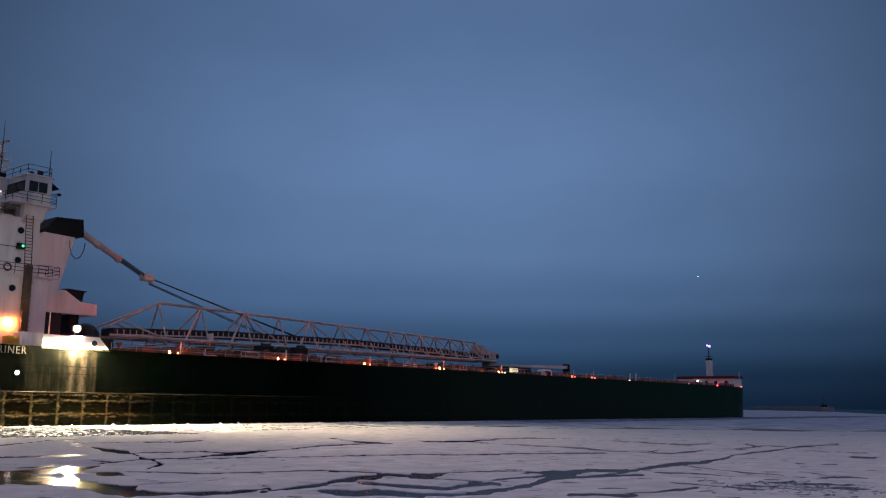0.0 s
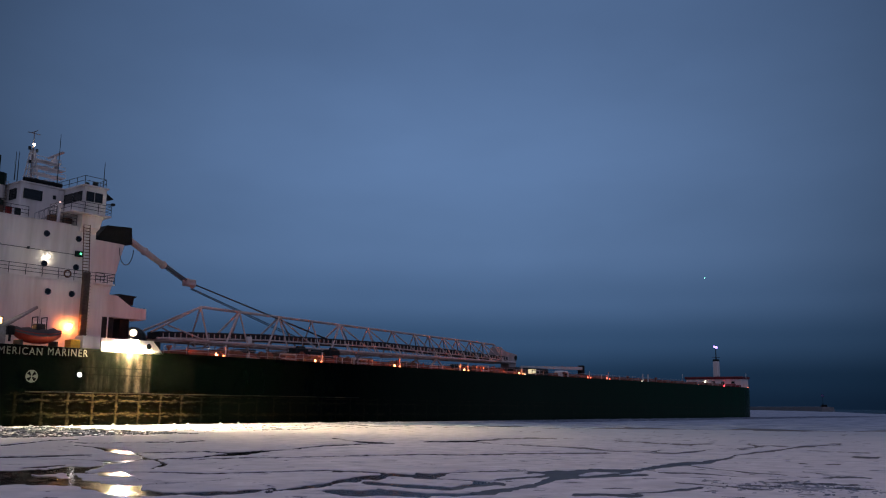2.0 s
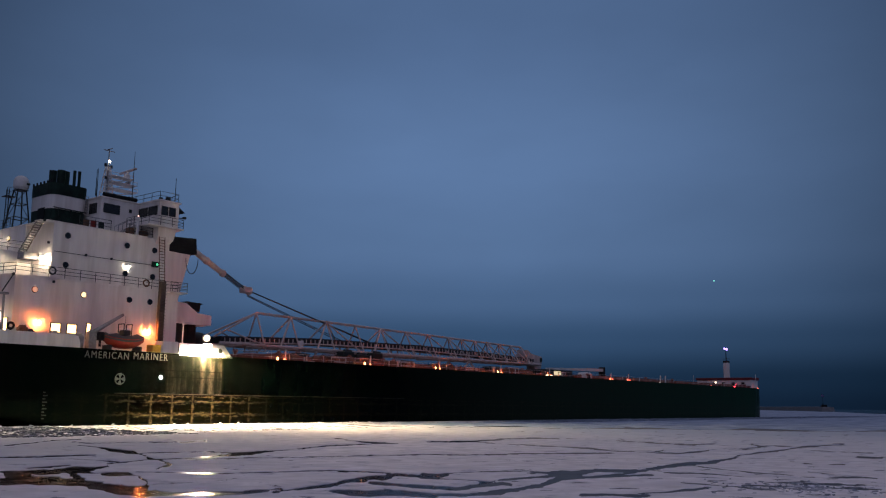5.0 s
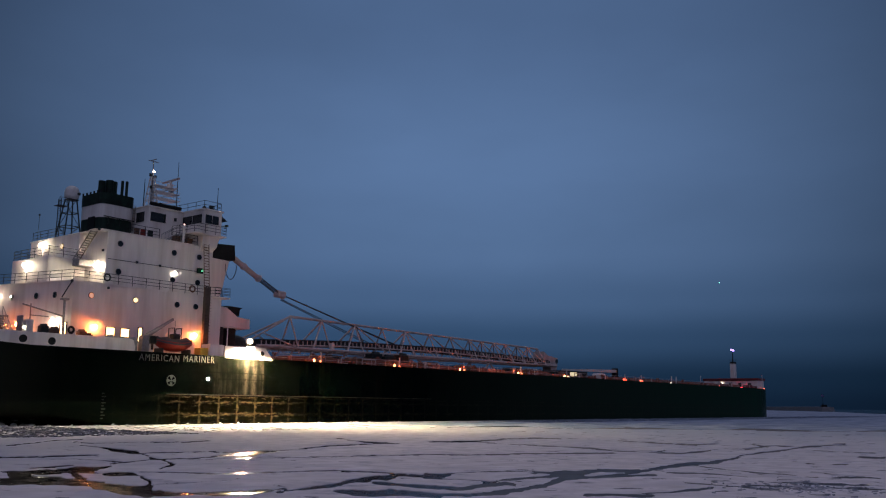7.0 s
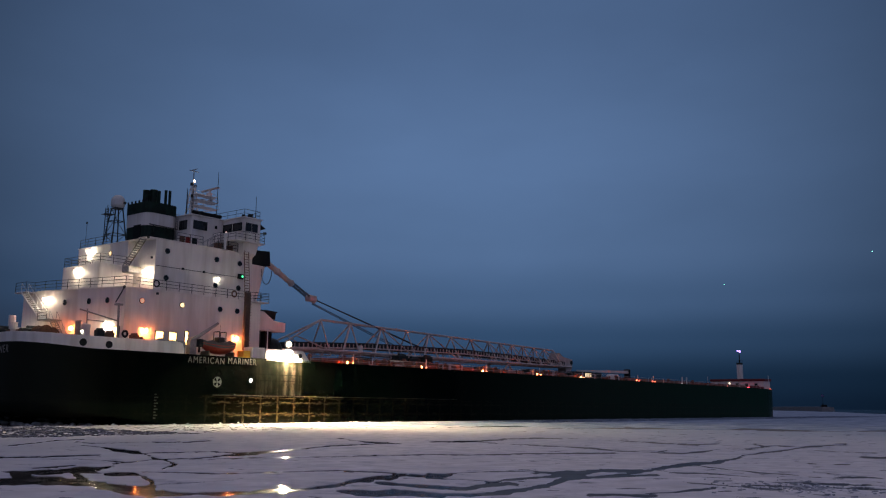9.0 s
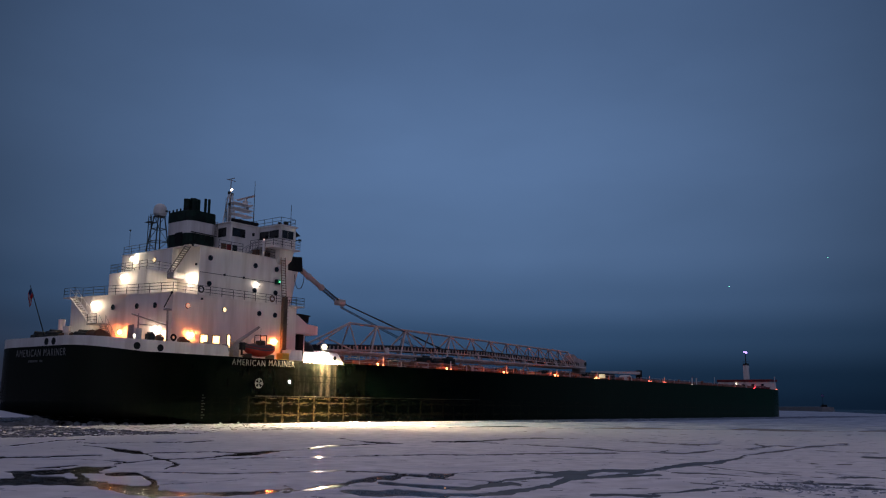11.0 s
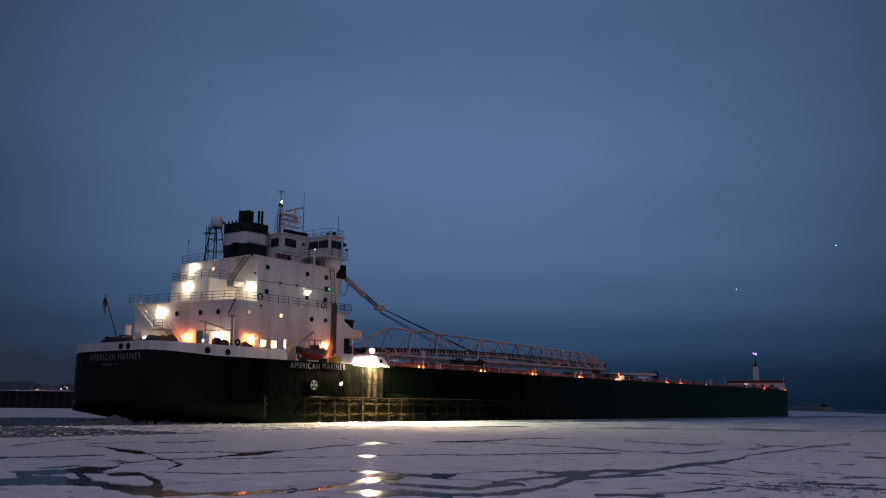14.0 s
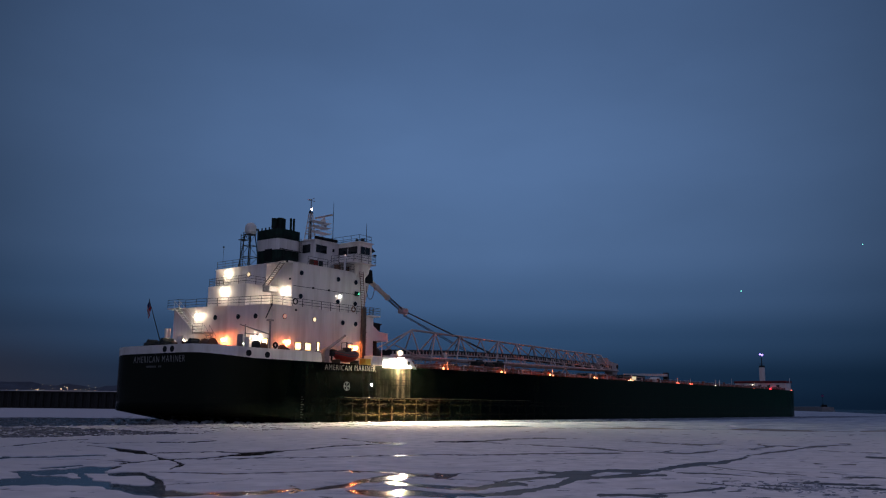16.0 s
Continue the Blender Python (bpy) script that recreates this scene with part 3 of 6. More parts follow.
def ice_floes():
    """The near ice: a sheet cut by the leads into rigid floes. Rows and columns are spaced to fit the camera's view."""
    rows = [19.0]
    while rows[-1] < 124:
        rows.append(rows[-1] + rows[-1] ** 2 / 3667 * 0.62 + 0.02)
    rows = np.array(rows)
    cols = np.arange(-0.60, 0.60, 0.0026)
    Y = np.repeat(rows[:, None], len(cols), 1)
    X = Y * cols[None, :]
    # widths are reckoned in the camera's view: across the bearing and foreshortened in depth
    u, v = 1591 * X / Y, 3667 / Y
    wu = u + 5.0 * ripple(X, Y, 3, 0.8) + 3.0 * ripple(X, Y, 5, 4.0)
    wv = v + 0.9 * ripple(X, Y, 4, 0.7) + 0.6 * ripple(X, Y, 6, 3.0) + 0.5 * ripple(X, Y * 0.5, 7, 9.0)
    field = np.full(X.shape, 9.0)
    width = np.maximum(0.55, 1.0 + 0.45 * ripple(X, Y, 8, 0.55) + 0.35 * ripple(X, Y, 9, 2.5))
    for pts in CRACKS:
        for (ax, ay, aw), (bx, by, bw) in zip(pts[:-1], pts[1:]):
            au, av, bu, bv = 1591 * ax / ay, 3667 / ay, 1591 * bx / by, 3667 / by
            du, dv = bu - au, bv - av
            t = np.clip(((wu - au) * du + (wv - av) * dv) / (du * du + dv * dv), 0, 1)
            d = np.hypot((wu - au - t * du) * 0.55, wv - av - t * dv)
            field = np.minimum(field, (d - (aw + t * (bw - aw)) * width * 0.88 - 0.15) * 0.12)
    # small melt holes, and ragged ice towards the broken track
    l, s = beside(X, Y)
    near = np.clip((l + 34) / 29, 0, 1)
    field = np.minimum(field, 0.98 + ripple(X * 0.4, Y * 0.7, 12, 0.9) * 0.95 - 0.48 * near)
    slush = np.clip(1 - np.hypot((X - 12.0) / 4.0, (Y - 28.5) / 2.0), 0, 1)
    field = np.minimum(field, 0.55 + ripple(X, Y, 21, 2.6) * 0.8 - 0.75 * slush)
    field = np.minimum(field, -4.0 - l + 1.2 * ripple(X, Y, 14, 0.4))
    field = np.minimum(field, 0.05 * (101 + 16 * ripple(X * 0.12, Y * 0.8, 51, 0.35) + 11 * ripple(X * 0.3, Y, 52, 0.9) + 5 * ripple(X, Y, 53, 2.2) - Y))
    inside = field > 0
    R, C = X.shape
    any_in = inside[:-1, :-1] | inside[1:, :-1] | inside[:-1, 1:] | inside[1:, 1:]
    # floes are the joined cells
    mark = np.zeros((R - 1, C - 1), int)
    link_x = inside[:-1, 1:] | inside[1:, 1:]
    link_y = inside[1:, :-1] | inside[1:, 1:]
    groups = []
    for r0, c0 in zip(*np.nonzero(any_in)):
        if mark[r0, c0]:
            continue
        groups.append([])
        k = len(groups)
        mark[r0, c0] = k
        todo = [(r0, c0)]
        while todo:
            r, c = todo.pop()
            groups[-1].append((r, c))
            if c + 1 < C - 1 and link_x[r, c] and any_in[r, c + 1] and not mark[r, c + 1]:
                mark[r, c + 1] = k
                todo.append((r, c + 1))
            if c > 0 and link_x[r, c - 1] and any_in[r, c - 1] and not mark[r, c - 1]:
                mark[r, c - 1] = k
                todo.append((r, c - 1))
            if r + 1 < R - 1 and link_y[r, c] and any_in[r + 1, c] and not mark[r + 1, c]:
                mark[r + 1, c] = k
                todo.append((r + 1, c))
            if r > 0 and link_y[r - 1, c] and any_in[r - 1, c] and not mark[r - 1, c]:
                mark[r - 1, c] = k
                todo.append((r - 1, c))
    lift = 0.004 * ripple(X, Y, 31, 1.6) + 0.002 * ripple(X, Y, 33, 6.0)
    loose_v, loose_f = [], []
    order = sorted(groups, key=len, reverse=True)
    for number, cells in enumerate(order):
        verts, faces, index = [], [], {}
        rise = 0.001 + 0.0008 * (number % 5)

        def corner(r, c):
            key = (r, c)
            if key not in index:
                index[key] = len(verts)
                verts.append((X[r, c], Y[r, c], rise + lift[r, c]))
            return index[key]

        def cut(r, c, r2, c2):
            key = (r, c, r2, c2) if (r, c) < (r2, c2) else (r2, c2, r, c)
            if key not in index:
                t = field[r, c] / (field[r, c] - field[r2, c2])
                index[key] = len(verts)
                verts.append((X[r, c] + t * (X[r2, c2] - X[r, c]), Y[r, c] + t * (Y[r2, c2] - Y[r, c]), rise + 0.4 * lift[r, c]))
            return index[key]

        skirt = []
        for r, c in cells:
            ring = ((r, c), (r, c + 1), (r + 1, c + 1), (r + 1, c))
            ins = [inside[p] for p in ring]
            if all(ins):
                faces.append([corner(*p) for p in ring])
                continue
            poly, cuts = [], []
            for i in range(4):
                p, q = ring[i], ring[(i + 1) % 4]
                if ins[i]:
                    poly.append(corner(*p))
                if ins[i] != ins[(i + 1) % 4]:
                    k = cut(*p, *q)
                    poly.append(k)
                    cuts.append(k)
            if len(poly) >= 3:
                faces.append(poly)
                if len(cuts) == 2:
                    a, b = cuts
                    skirt.append((b, a) if ins[0] and not ins[1] else (a, b))
        below = {}
        for a, b in skirt:
            for k in (a, b):
                if k not in below:
                    below[k] = len(verts)
                    x, y, z = verts[k]
                    verts.append((x, y, -0.12))
            faces.append((a, b, below[b], below[a]))
        if len(cells) < 60 or number > 70:
            off = len(loose_v)
            loose_v += verts
            loose_f += [[k + off for k in f] for f in faces]
            continue
        me = bpy.data.meshes.new("ice_floe")
        me.from_pydata(verts, [], faces)
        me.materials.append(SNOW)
        me.polygons.foreach_set("use_smooth", [True] * len(me.polygons))
        ob = new("ice_floe", me)
        tagged(ob, "flat snow-covered ice floe drifting on dark water", "ice floe", "drifting ice floes")
        FLOES.append((ob, sum(v[1] for v in verts) / len(verts)))
    me = bpy.data.meshes.new("ice_pieces")
    me.from_pydata(loose_v, [], loose_f)
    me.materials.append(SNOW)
    tagged(new("ice_pieces", me), "small broken bits of snowy ice in the leads", "ice", kind="stuff")


def brash(name, label, count, s_range, l_range, size, mat, seed, lean=0.35, keep=None, lift=0.0):
    """Tilted slabs of broken ice scattered along the ship's track."""
    rng = random.Random(seed)
    v, f = [], []
    for _ in range(count):
        x, y = keep(rng) if keep else from_track(rng.uniform(*s_range), rng.uniform(*l_range))
        r = size * rng.uniform(0.35, 1.0) ** 2 * 1.6
        n = rng.choice((4, 5, 5, 6))
        m = Matrix.Translation((x, y, rng.uniform(-0.09, 0.0) + lift)) @ Euler((rng.gauss(0, lean), rng.gauss(0, lean), rng.uniform(0, 6.28))).to_matrix().to_4x4()
        h = rng.uniform(0.03, 0.10)
        k = len(v)
        ang = sorted(rng.uniform(0, 6.28) for _ in range(n))
        for z in (-h, h * 0.5):
            for a in ang:
                v.append(m @ Vector((r * math.cos(a), r * math.sin(a) * 0.7, z)))
        f.append([k + n + i for i in range(n)])
        for i in range(n):
            j = (i + 1) % n
            f.append([k + i, k + j, k + n + j, k + n + i])
    me = bpy.data.meshes.new(name)
    me.from_pydata([tuple(p) for p in v], [], f)
    me.materials.append(mat)
    tagged(new(name, me), label, "ice", kind="stuff")


water()
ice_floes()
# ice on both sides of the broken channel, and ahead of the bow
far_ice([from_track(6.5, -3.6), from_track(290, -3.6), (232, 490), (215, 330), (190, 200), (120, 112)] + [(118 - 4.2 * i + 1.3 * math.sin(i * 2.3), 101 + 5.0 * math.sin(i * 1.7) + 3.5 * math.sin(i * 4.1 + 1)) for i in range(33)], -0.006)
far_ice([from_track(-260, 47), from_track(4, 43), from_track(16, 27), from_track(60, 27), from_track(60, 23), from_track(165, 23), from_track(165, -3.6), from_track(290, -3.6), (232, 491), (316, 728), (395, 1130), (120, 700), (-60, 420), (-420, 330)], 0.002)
far_ice([from_track(-262, 48), from_track(4, 44), from_track(16, 28), from_track(58, 28), (20, 292), (-300, 272)], 0.010, SNOW, "smooth snowy ice between the channel and the pier")
far_ice([from_track(q, -4.6 - 5.0 * min(1, max(0, (10 - q) / 14)) + 0.9 * math.sin(q * 1.7) + 0.8 * math.sin(q * 0.61) + 0.5 * math.sin(q * 4.3)) for q in range(-26, 71)] + [from_track(70, -0.06), from_track(-26, -0.06)], 0.011, BRASH, "packed snowy slush against the hull")
# thin new ice has closed the leads away from the ship
far_ice([(0.6, 20.0), (1.6, 23.0), (0.2, 26.0), (1.9, 28.5), (1.4, 33.0), (2.8, 40.0), (1.0, 52.0), (3.5, 66.0), (9.0, 90.0), (14.0, 118.0), (66.0, 118.0), (40.0, 66.0), (14.0, 20.0)], -0.009, NEW_ICE, "thin dark new ice that closes the leads")
brash("brash_ice", "churned broken brash ice along the ship's side", 1500, (2, 120), (-9, 0.5), 0.5, PALE_BRASH, 11, 0.025)
brash("brash_ice", "churned grey brash ice where the ship has passed", 1200, (-34, 4), (-9, 0.5), 0.24, BRASH, 15, 0.015)
brash("brash_ice", "grey broken ice floating in the ship's wake channel", 4800, (-130, 60), (-1.5, 43), 0.42, WET_BRASH, 12, 0.09)
brash("dark_brash", "fine wet brash ice left beside the ship's wake", 9000, (-95, -20), (-24, -3), 0.26, WET_BRASH, 18, 0.04, None, 0.045)
brash("dark_brash", "grey brash ice strewn over the broken edge of the ice", 1700, (-60, 6), (-22, -3), 0.26, BRASH, 19, 0.012, None, 0.012)
brash("slush_ice", "rough refrozen slush lying on the near ice", 700, None, None, 0.085, BRASH, 17, 0.15, lambda rng: (rng.gauss(10.6, 1.1), rng.gauss(27.3, 1.2)))
brash("snow_rim", "heaped white ice pushed up beside the hull", 700, (-34, 24), (-4.2, -0.1), 0.24, SNOW, 13, 0.05)
brash("ice_ridge", "ragged ridge of upturned ice along the waterline", 330, (-34, 30), (-1.3, -0.2), 0.24, SNOW, 23, 0.42)
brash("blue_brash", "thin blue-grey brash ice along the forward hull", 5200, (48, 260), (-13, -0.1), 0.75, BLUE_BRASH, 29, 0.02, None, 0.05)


def propeller_wash():
    """Slushy water that the propeller heaps up under the counter and that trails off astern."""
    rng = random.Random(41)
    n, k = 56, 44
    v, f = [], []
    for i in range(n):
        for j in range(k):
            s, l = -9.5 + 11.0 * i / (n - 1), 1.0 + 10.0 * j / (k - 1)
            heap = 1.0 * math.exp(-((s + 2.0) / 1.1) ** 2 - ((l - 6.0) / 1.9) ** 2) + 0.45 * math.exp(-((s + 4.6) / 2.2) ** 2 - ((l - 6.2) / 2.3) ** 2)
            lump = 0.55 + 0.45 * math.sin(s * 3.1 + l * 1.3) * math.sin(l * 2.7 - s * 0.9) + rng.uniform(-0.35, 0.35)
            v.append((s + rng.uniform(-0.08, 0.08), l + rng.uniform(-0.08, 0.08), heap * (0.72 + 0.32 * lump) - 0.07))
    for i in range(n - 1):
        for j in range(k - 1):
            f.append((i * k + j, (i + 1) * k + j, (i + 1) * k + j + 1, i * k + j + 1))
    me = bpy.data.meshes.new("propeller_wash")
    me.from_pydata(v, [], f)
    me.materials.append(WASH_SLUSH)
    return tagged(new("propeller_wash", me), "heaped grey slushy water churned up under the ship's stern", "water", kind="stuff")


WASH = propeller_wash()


def pier():
    """Steel sheet-pile pier with a flat cap."""
    e = tagged(new("sheet_pile_pier"), "long dark rusty steel sheet-pile pier with a flat cap", "pier")
    e.matrix_basis = pose(-121, 286, 0, 0, 0, 4.0)
    bm = B()
    pts = []
    for i in range(-70, 60):
        x = i * 2.4
        pts += [(x, 0), (x + 0.9, 0), (x + 1.2, 0.55), (x + 2.1, 0.55)]
    prism(bm, pts + [(pts[-1][0], 9), (pts[0][0], 9)], -1.0, 4.85)
    part("sheet_piling", bm, PILE, e)
    part("cap", box(B(), -169, 142, -0.25, 9.2, 4.85, 5.3, 0.05), PILE, e, "dark steel cap")
    part("snow_cover", box(B(), -168.8, 141.8, -0.1, 9.0, 5.304, 5.5, 0.06), SNOW, e, "thin snow lying on the cap")


def breakwater():
    e = tagged(new("breakwater"), "low concrete breakwater dusted with snow, far out", "breakwater")
    e.matrix_basis = pose(313 * 1.375, 727 * 1.375, 0, 0, 0, 79) @ Matrix.Diagonal((1.375, 1.375, 1.375, 1))
    bm = B()
    rng = random.Random(4)
    for i in range(46):
        box(bm, i * 9.0 + 0.1, i * 9.0 + 8.9, -0.0 + rng.uniform(-0.1, 0.1), 9.0, -1.0, 3.3 + rng.uniform(-0.25, 0.15), 0.12)
    part("wall", bm, CONCRETE, e)
    bm = B()
    for i in range(120):
        x, r = rng.uniform(0, 400), rng.uniform(0.5, 1.3)
        box(bm, x, x + r * 2, -r - 0.6, -0.2, -0.5, r * 0.9, 0.2)
    tagged(part("armour_stone", bm, CONCRETE, e), kind="stuff")
    part("hut", box(B(), 12, 17, 2.5, 6.5, 3.2, 5.0, 0.1), BLACK, e, "small dark equipment hut")


def harbour_light():
    """A slim post with a red lamp that flashes behind an added turning hood."""
    e = tagged(new("harbour_light"), "slim dark harbour light post with a red flashing lamp", "light")
    e.matrix_basis = pose(311.0 * 1.375, 743 * 1.375, 4.4) @ Matrix.Diagonal((1.375, 1.375, 1.375, 1))
    bm = rod(B(), (0, 0, 0), (0, 0, 7.6), 0.16, 8, 0.10)
    for k in range(4):
        a = k * math.pi / 2
        rod(bm, (1.2 * math.cos(a), 1.2 * math.sin(a), 0), (0, 0, 3.6), 0.08, 5)
    part("post", bm, BLACK, e)
    part("platform", rod(B(), (0, 0, 7.6), (0, 0, 7.75), 0.7, 12), BLACK, e)
    part("lamp", ball(B(), (0, 0, 9.0), 0.8, 14, 1.1), LAMP_RED, e, "glowing red lamp")
    bm = B()
    lo, hi = [], []
    for i in range(25):
        a = radians(68 + i * (224 / 24.0))
        lo.append(bm.verts.new((0.92 * math.cos(a), 0.92 * math.sin(a), -0.95)))
        hi.append(bm.verts.new((0.92 * math.cos(a), 0.92 * math.sin(a), 1.0)))
    top = bm.verts.new((0, 0, 1.0))
    for i in range(24):
        bm.faces.new((lo[i], lo[i + 1], hi[i + 1], hi[i]))
        bm.faces.new((hi[i], hi[i + 1], top))
    bmesh.ops.solidify(bm, geom=bm.faces[:], thickness=0.06)
    return part("turning_hood", bm, HOOD_BLUE, e, "added sky-coloured hood whose turning makes the lamp flash")


def far_town():
    """A wooded shore with scattered street lamps, kilometres away."""
    e = tagged(new("far_shore"), "distant dark wooded shore under the dusk sky", "hill", kind="structure")
    bm = B()
    rng = random.Random(9)
    n = 70
    lo = [bm.verts.new((-2300 + i * 24, 3300, -1)) for i in range(n)]
    hi = [bm.verts.new((-2300 + i * 24, 3300 + 200, 73 + 14 * math.sin(i * 0.11) + 5 * math.sin(i * 0.9) + rng.uniform(-3, 3) - max(0, i - 45) * 2.2)) for i in range(n)]
    bk = [bm.verts.new((-2300 + i * 24, 3700, -1)) for i in range(n)]
    for i in range(n - 1):
        bm.faces.new((lo[i], lo[i + 1], hi[i + 1], hi[i]))
        bm.faces.new((hi[i], hi[i + 1], bk[i + 1], bk[i]))
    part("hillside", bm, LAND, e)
    bm = B()
    for i in range(110):
        x = rng.uniform(-1780, -1120)
        ball(bm, (x, 3290, 35 + abs(rng.gauss(0, 9))), rng.choice((0.3, 0.35, 0.4, 0.5, 0.65)), 6)
    for x, z, r in ((-1625, 43, 2.6), (-1608, 44, 2.0), (-1460, 41, 1.8), (-1375, 45, 1.5), (-1355, 50, 1.7)):
        ball(bm, (x, 3290, z), r, 8)
    me_ob = part("town_lamps", bm, TOWN_WARM)
    tagged(me_ob, "scattered warm street lamps of a distant town", "street lamp", kind="stuff")


def shore():
    bm = B()
    bmesh.ops.create_grid(bm, x_segments=60, y_segments=30, size=1.0, matrix=Matrix.Translation((0, -12, 0)) @ Matrix.Diagonal((40, 16.5, 1, 1)))
    for v in bm.verts:
        d = v.co.y - 1.0
        v.co.z = 0.75 - max(0.0, d) * 0.42 + 0.10 * noise.noise(v.co * 0.9) + (0.5 if v.co.y < -10 else 0)
    ob = part("ground", bm, ROCK, smooth=True)
    tagged(ob, "dark stony shore bank where the viewer stands", "ground", kind="structure")


pier()
breakwater()
HOOD = harbour_light()
far_town()
shore()

# ---- the ship: x runs forward from the stern, y to port from the starboard side, z up from the waterline ----
SHIP = tagged(new("lake_freighter"), "long dark green lake freighter with white aft deckhouse, moving through ice", "ship")
MID, HALF = 11.885, 11.885


def deck_z(s):
    return 7.36 + 0.62 * max(0.0, (5.5 - s) / 5.5) ** 1.3


def half_outline(z):
    """Points (s, half breadth) from the stern's middle round to the stem at height z."""
    low = max(0.0, min(1.0, (1.25 - z) / 1.25))
    sa = 0.3 + 6.3 * low + (3.0 if z < -0.5 else 0.0)
    rad = 6.4 + 2.0 * low
    pts = [(sa, 0.0), (sa, 3.0), (sa, HALF - rad)]
    for i in range(1, 9):
        a = i / 8 * math.pi / 2
        pts.append((sa + rad * (1 - math.cos(a)), HALF - rad + rad * math.sin(a)))
    s = 14.0
    while s < 198:
        pts.append((s, HALF))
        s += 5.4
    start, reach, n = 200.2, 18.0 + 0.10 * max(0.0, z - 2), 2.05
    pts.append((start, HALF))
    for i in range(1, 15):
        a = i / 14 * math.pi / 2
        pts.append((start + reach * math.sin(a) ** (2 / n), HALF * max(0.0, math.cos(a)) ** (2 / n)))
    return pts


def loop_at(z, top=False, add=0.0):
    h = half_outline(7.2 if top else z)
    star = [(s, MID - b, (deck_z(s) + add) if top else z) for s, b in h]
    port = [(s, MID + b, (deck_z(s) + add) if top else z) for s, b in h[-2:0:-1]]
    return star + port


def hull():
    bm = B()
    loops = [[bm.verts.new(p) for p in lp] for lp in (loop_at(-1.6), loop_at(0.0), loop_at(0.45), loop_at(1.25), loop_at(2.4), loop_at(3.1), loop_at(5.0), loop_at(0, True))]
    n = len(loops[0])
    for a, b in zip(loops[:-1], loops[1:]):
        for i in range(n):
            j = (i + 1) % n
            bm.faces.new((a[i], a[j], b[j], b[i]))
    bm.faces.new(loops[0][::-1])
    bmesh.ops.recalc_face_normals(bm, faces=bm.faces)
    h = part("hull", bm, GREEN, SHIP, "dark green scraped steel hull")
    for poly in h.data.polygons:
        poly.use_smooth = len(poly.vertices) == 4 and (poly.center.x > 200 or poly.center.x < 16)
    # rubbing strake, kept only along the stretch that the floodlight picks out
    bm = B()
    rod(bm, (20.0, -0.01, 3.1), (64.0, -0.01, 3.1), 0.055, 6)
    part("rubbing_strake", bm, STRAKE, h, "worn dark strake")
    # deck plate
    bm = B()
    dk = [bm.verts.new((s, l, z - 0.22)) for s, l, z in loop_at(0, True)]
    bmesh.ops.triangle_fill(bm, edges=[bm.edges.new((dk[i], dk[(i + 1) % len(dk)])) for i in range(len(dk))], use_beauty=True)
    part("deck", bm, DECK, SHIP, "red oxide painted steel deck")
    return h


HULL = hull()


def stern_bulwark():
    pts = [p for p in half_outline(7.2) if p[0] <= 14.1] + [(15.3, HALF), (15.75, HALF), (16.0, HALF)]
    bm = B()
    path = [(s, MID - b) for s, b in pts[::-1]] + [(s, MID + b) for s, b in pts[1:]]
    def rim(s):
        return deck_z(s) + 1.2 - 0.25 * max(0.0, (5.5 - s) / 5.5) - (0.0 if s < 15.4 else 0.12 if s < 15.9 else 0.75)
    lo_o = [bm.verts.new((s, l, deck_z(s) + 0.004)) for s, l in path]
    hi_o = [bm.verts.new((s, l, rim(s))) for s, l in path]
    inn = [(s + (0.16 if s < 8 else 0.0), MID + (l - MID) * 0.985) for s, l in path]
    hi_i = [bm.verts.new((s, l, rim(s))) for s, l in inn]
    lo_i = [bm.verts.new((s, l, deck_z(s) - 0.2)) for s, l in inn]
    for i in range(len(path) - 1):
        for a, b in ((lo_o, hi_o), (hi_o, hi_i), (hi_i, lo_i)):
            bm.faces.new((a[i], a[i + 1], b[i + 1], b[i]))
    for i in (0, -1):
        bm.faces.new((lo_o[i], hi_o[i], hi_i[i], lo_i[i]))
    bmesh.ops.recalc_face_normals(bm, faces=bm.faces)
    bw = part("bulwark", bm, WHITE, SHIP, "white painted stern bulwark")
    for s, l, nx, ny in ((0.3, 8.6, -1, 0), (0.3, 10.0, -1, 0), (4.4, 0.0, 0, -1), (7.15, 0.0, 0, -1)):
        bm = B()
        bmesh.ops.create_cone(bm, cap_ends=True, segments=14, radius1=0.36, radius2=0.36, depth=0.12, matrix=Matrix.Translation((s, l, deck_z(s) + 0.45)) @ Vector((nx, ny, 0)).to_track_quat("Z", "Y").to_matrix().to_4x4())
        part("fairlead", bm, BLACK, bw, "round black mooring fairlead")
    return bw


stern_bulwark()
bm = side_prism(B(), [(27.3, 7.16), (27.3, 8.5), (33.1, 8.5), (34.4, 7.16)], 0.0, 0.14)
FORE_BULWARK = part("bulwark", bm, WHITE, SHIP, "white floodlit bulwark with a sloping end")
for s in (31.3, 32.6):
    bm = B()
    bmesh.ops.create_cone(bm, cap_ends=True, segments=14, radius1=0.3, radius2=0.3, depth=0.1, matrix=Matrix.Translation((s, 0.0, 7.9)) @ pose(0, 0, 0, 90))
    part("fairlead", bm, BLACK, FORE_BULWARK)
part("deck_box", box(B(), 25.35, 27.25, 0.15, 1.7, 7.15, 8.6, 0.05), WHITE, SHIP, "white deck box")
part("locker", box(B(), 24.2, 25.2, 0.25, 1.4, 7.15, 8.15, 0.04), YELLOW, SHIP, "yellow locker")


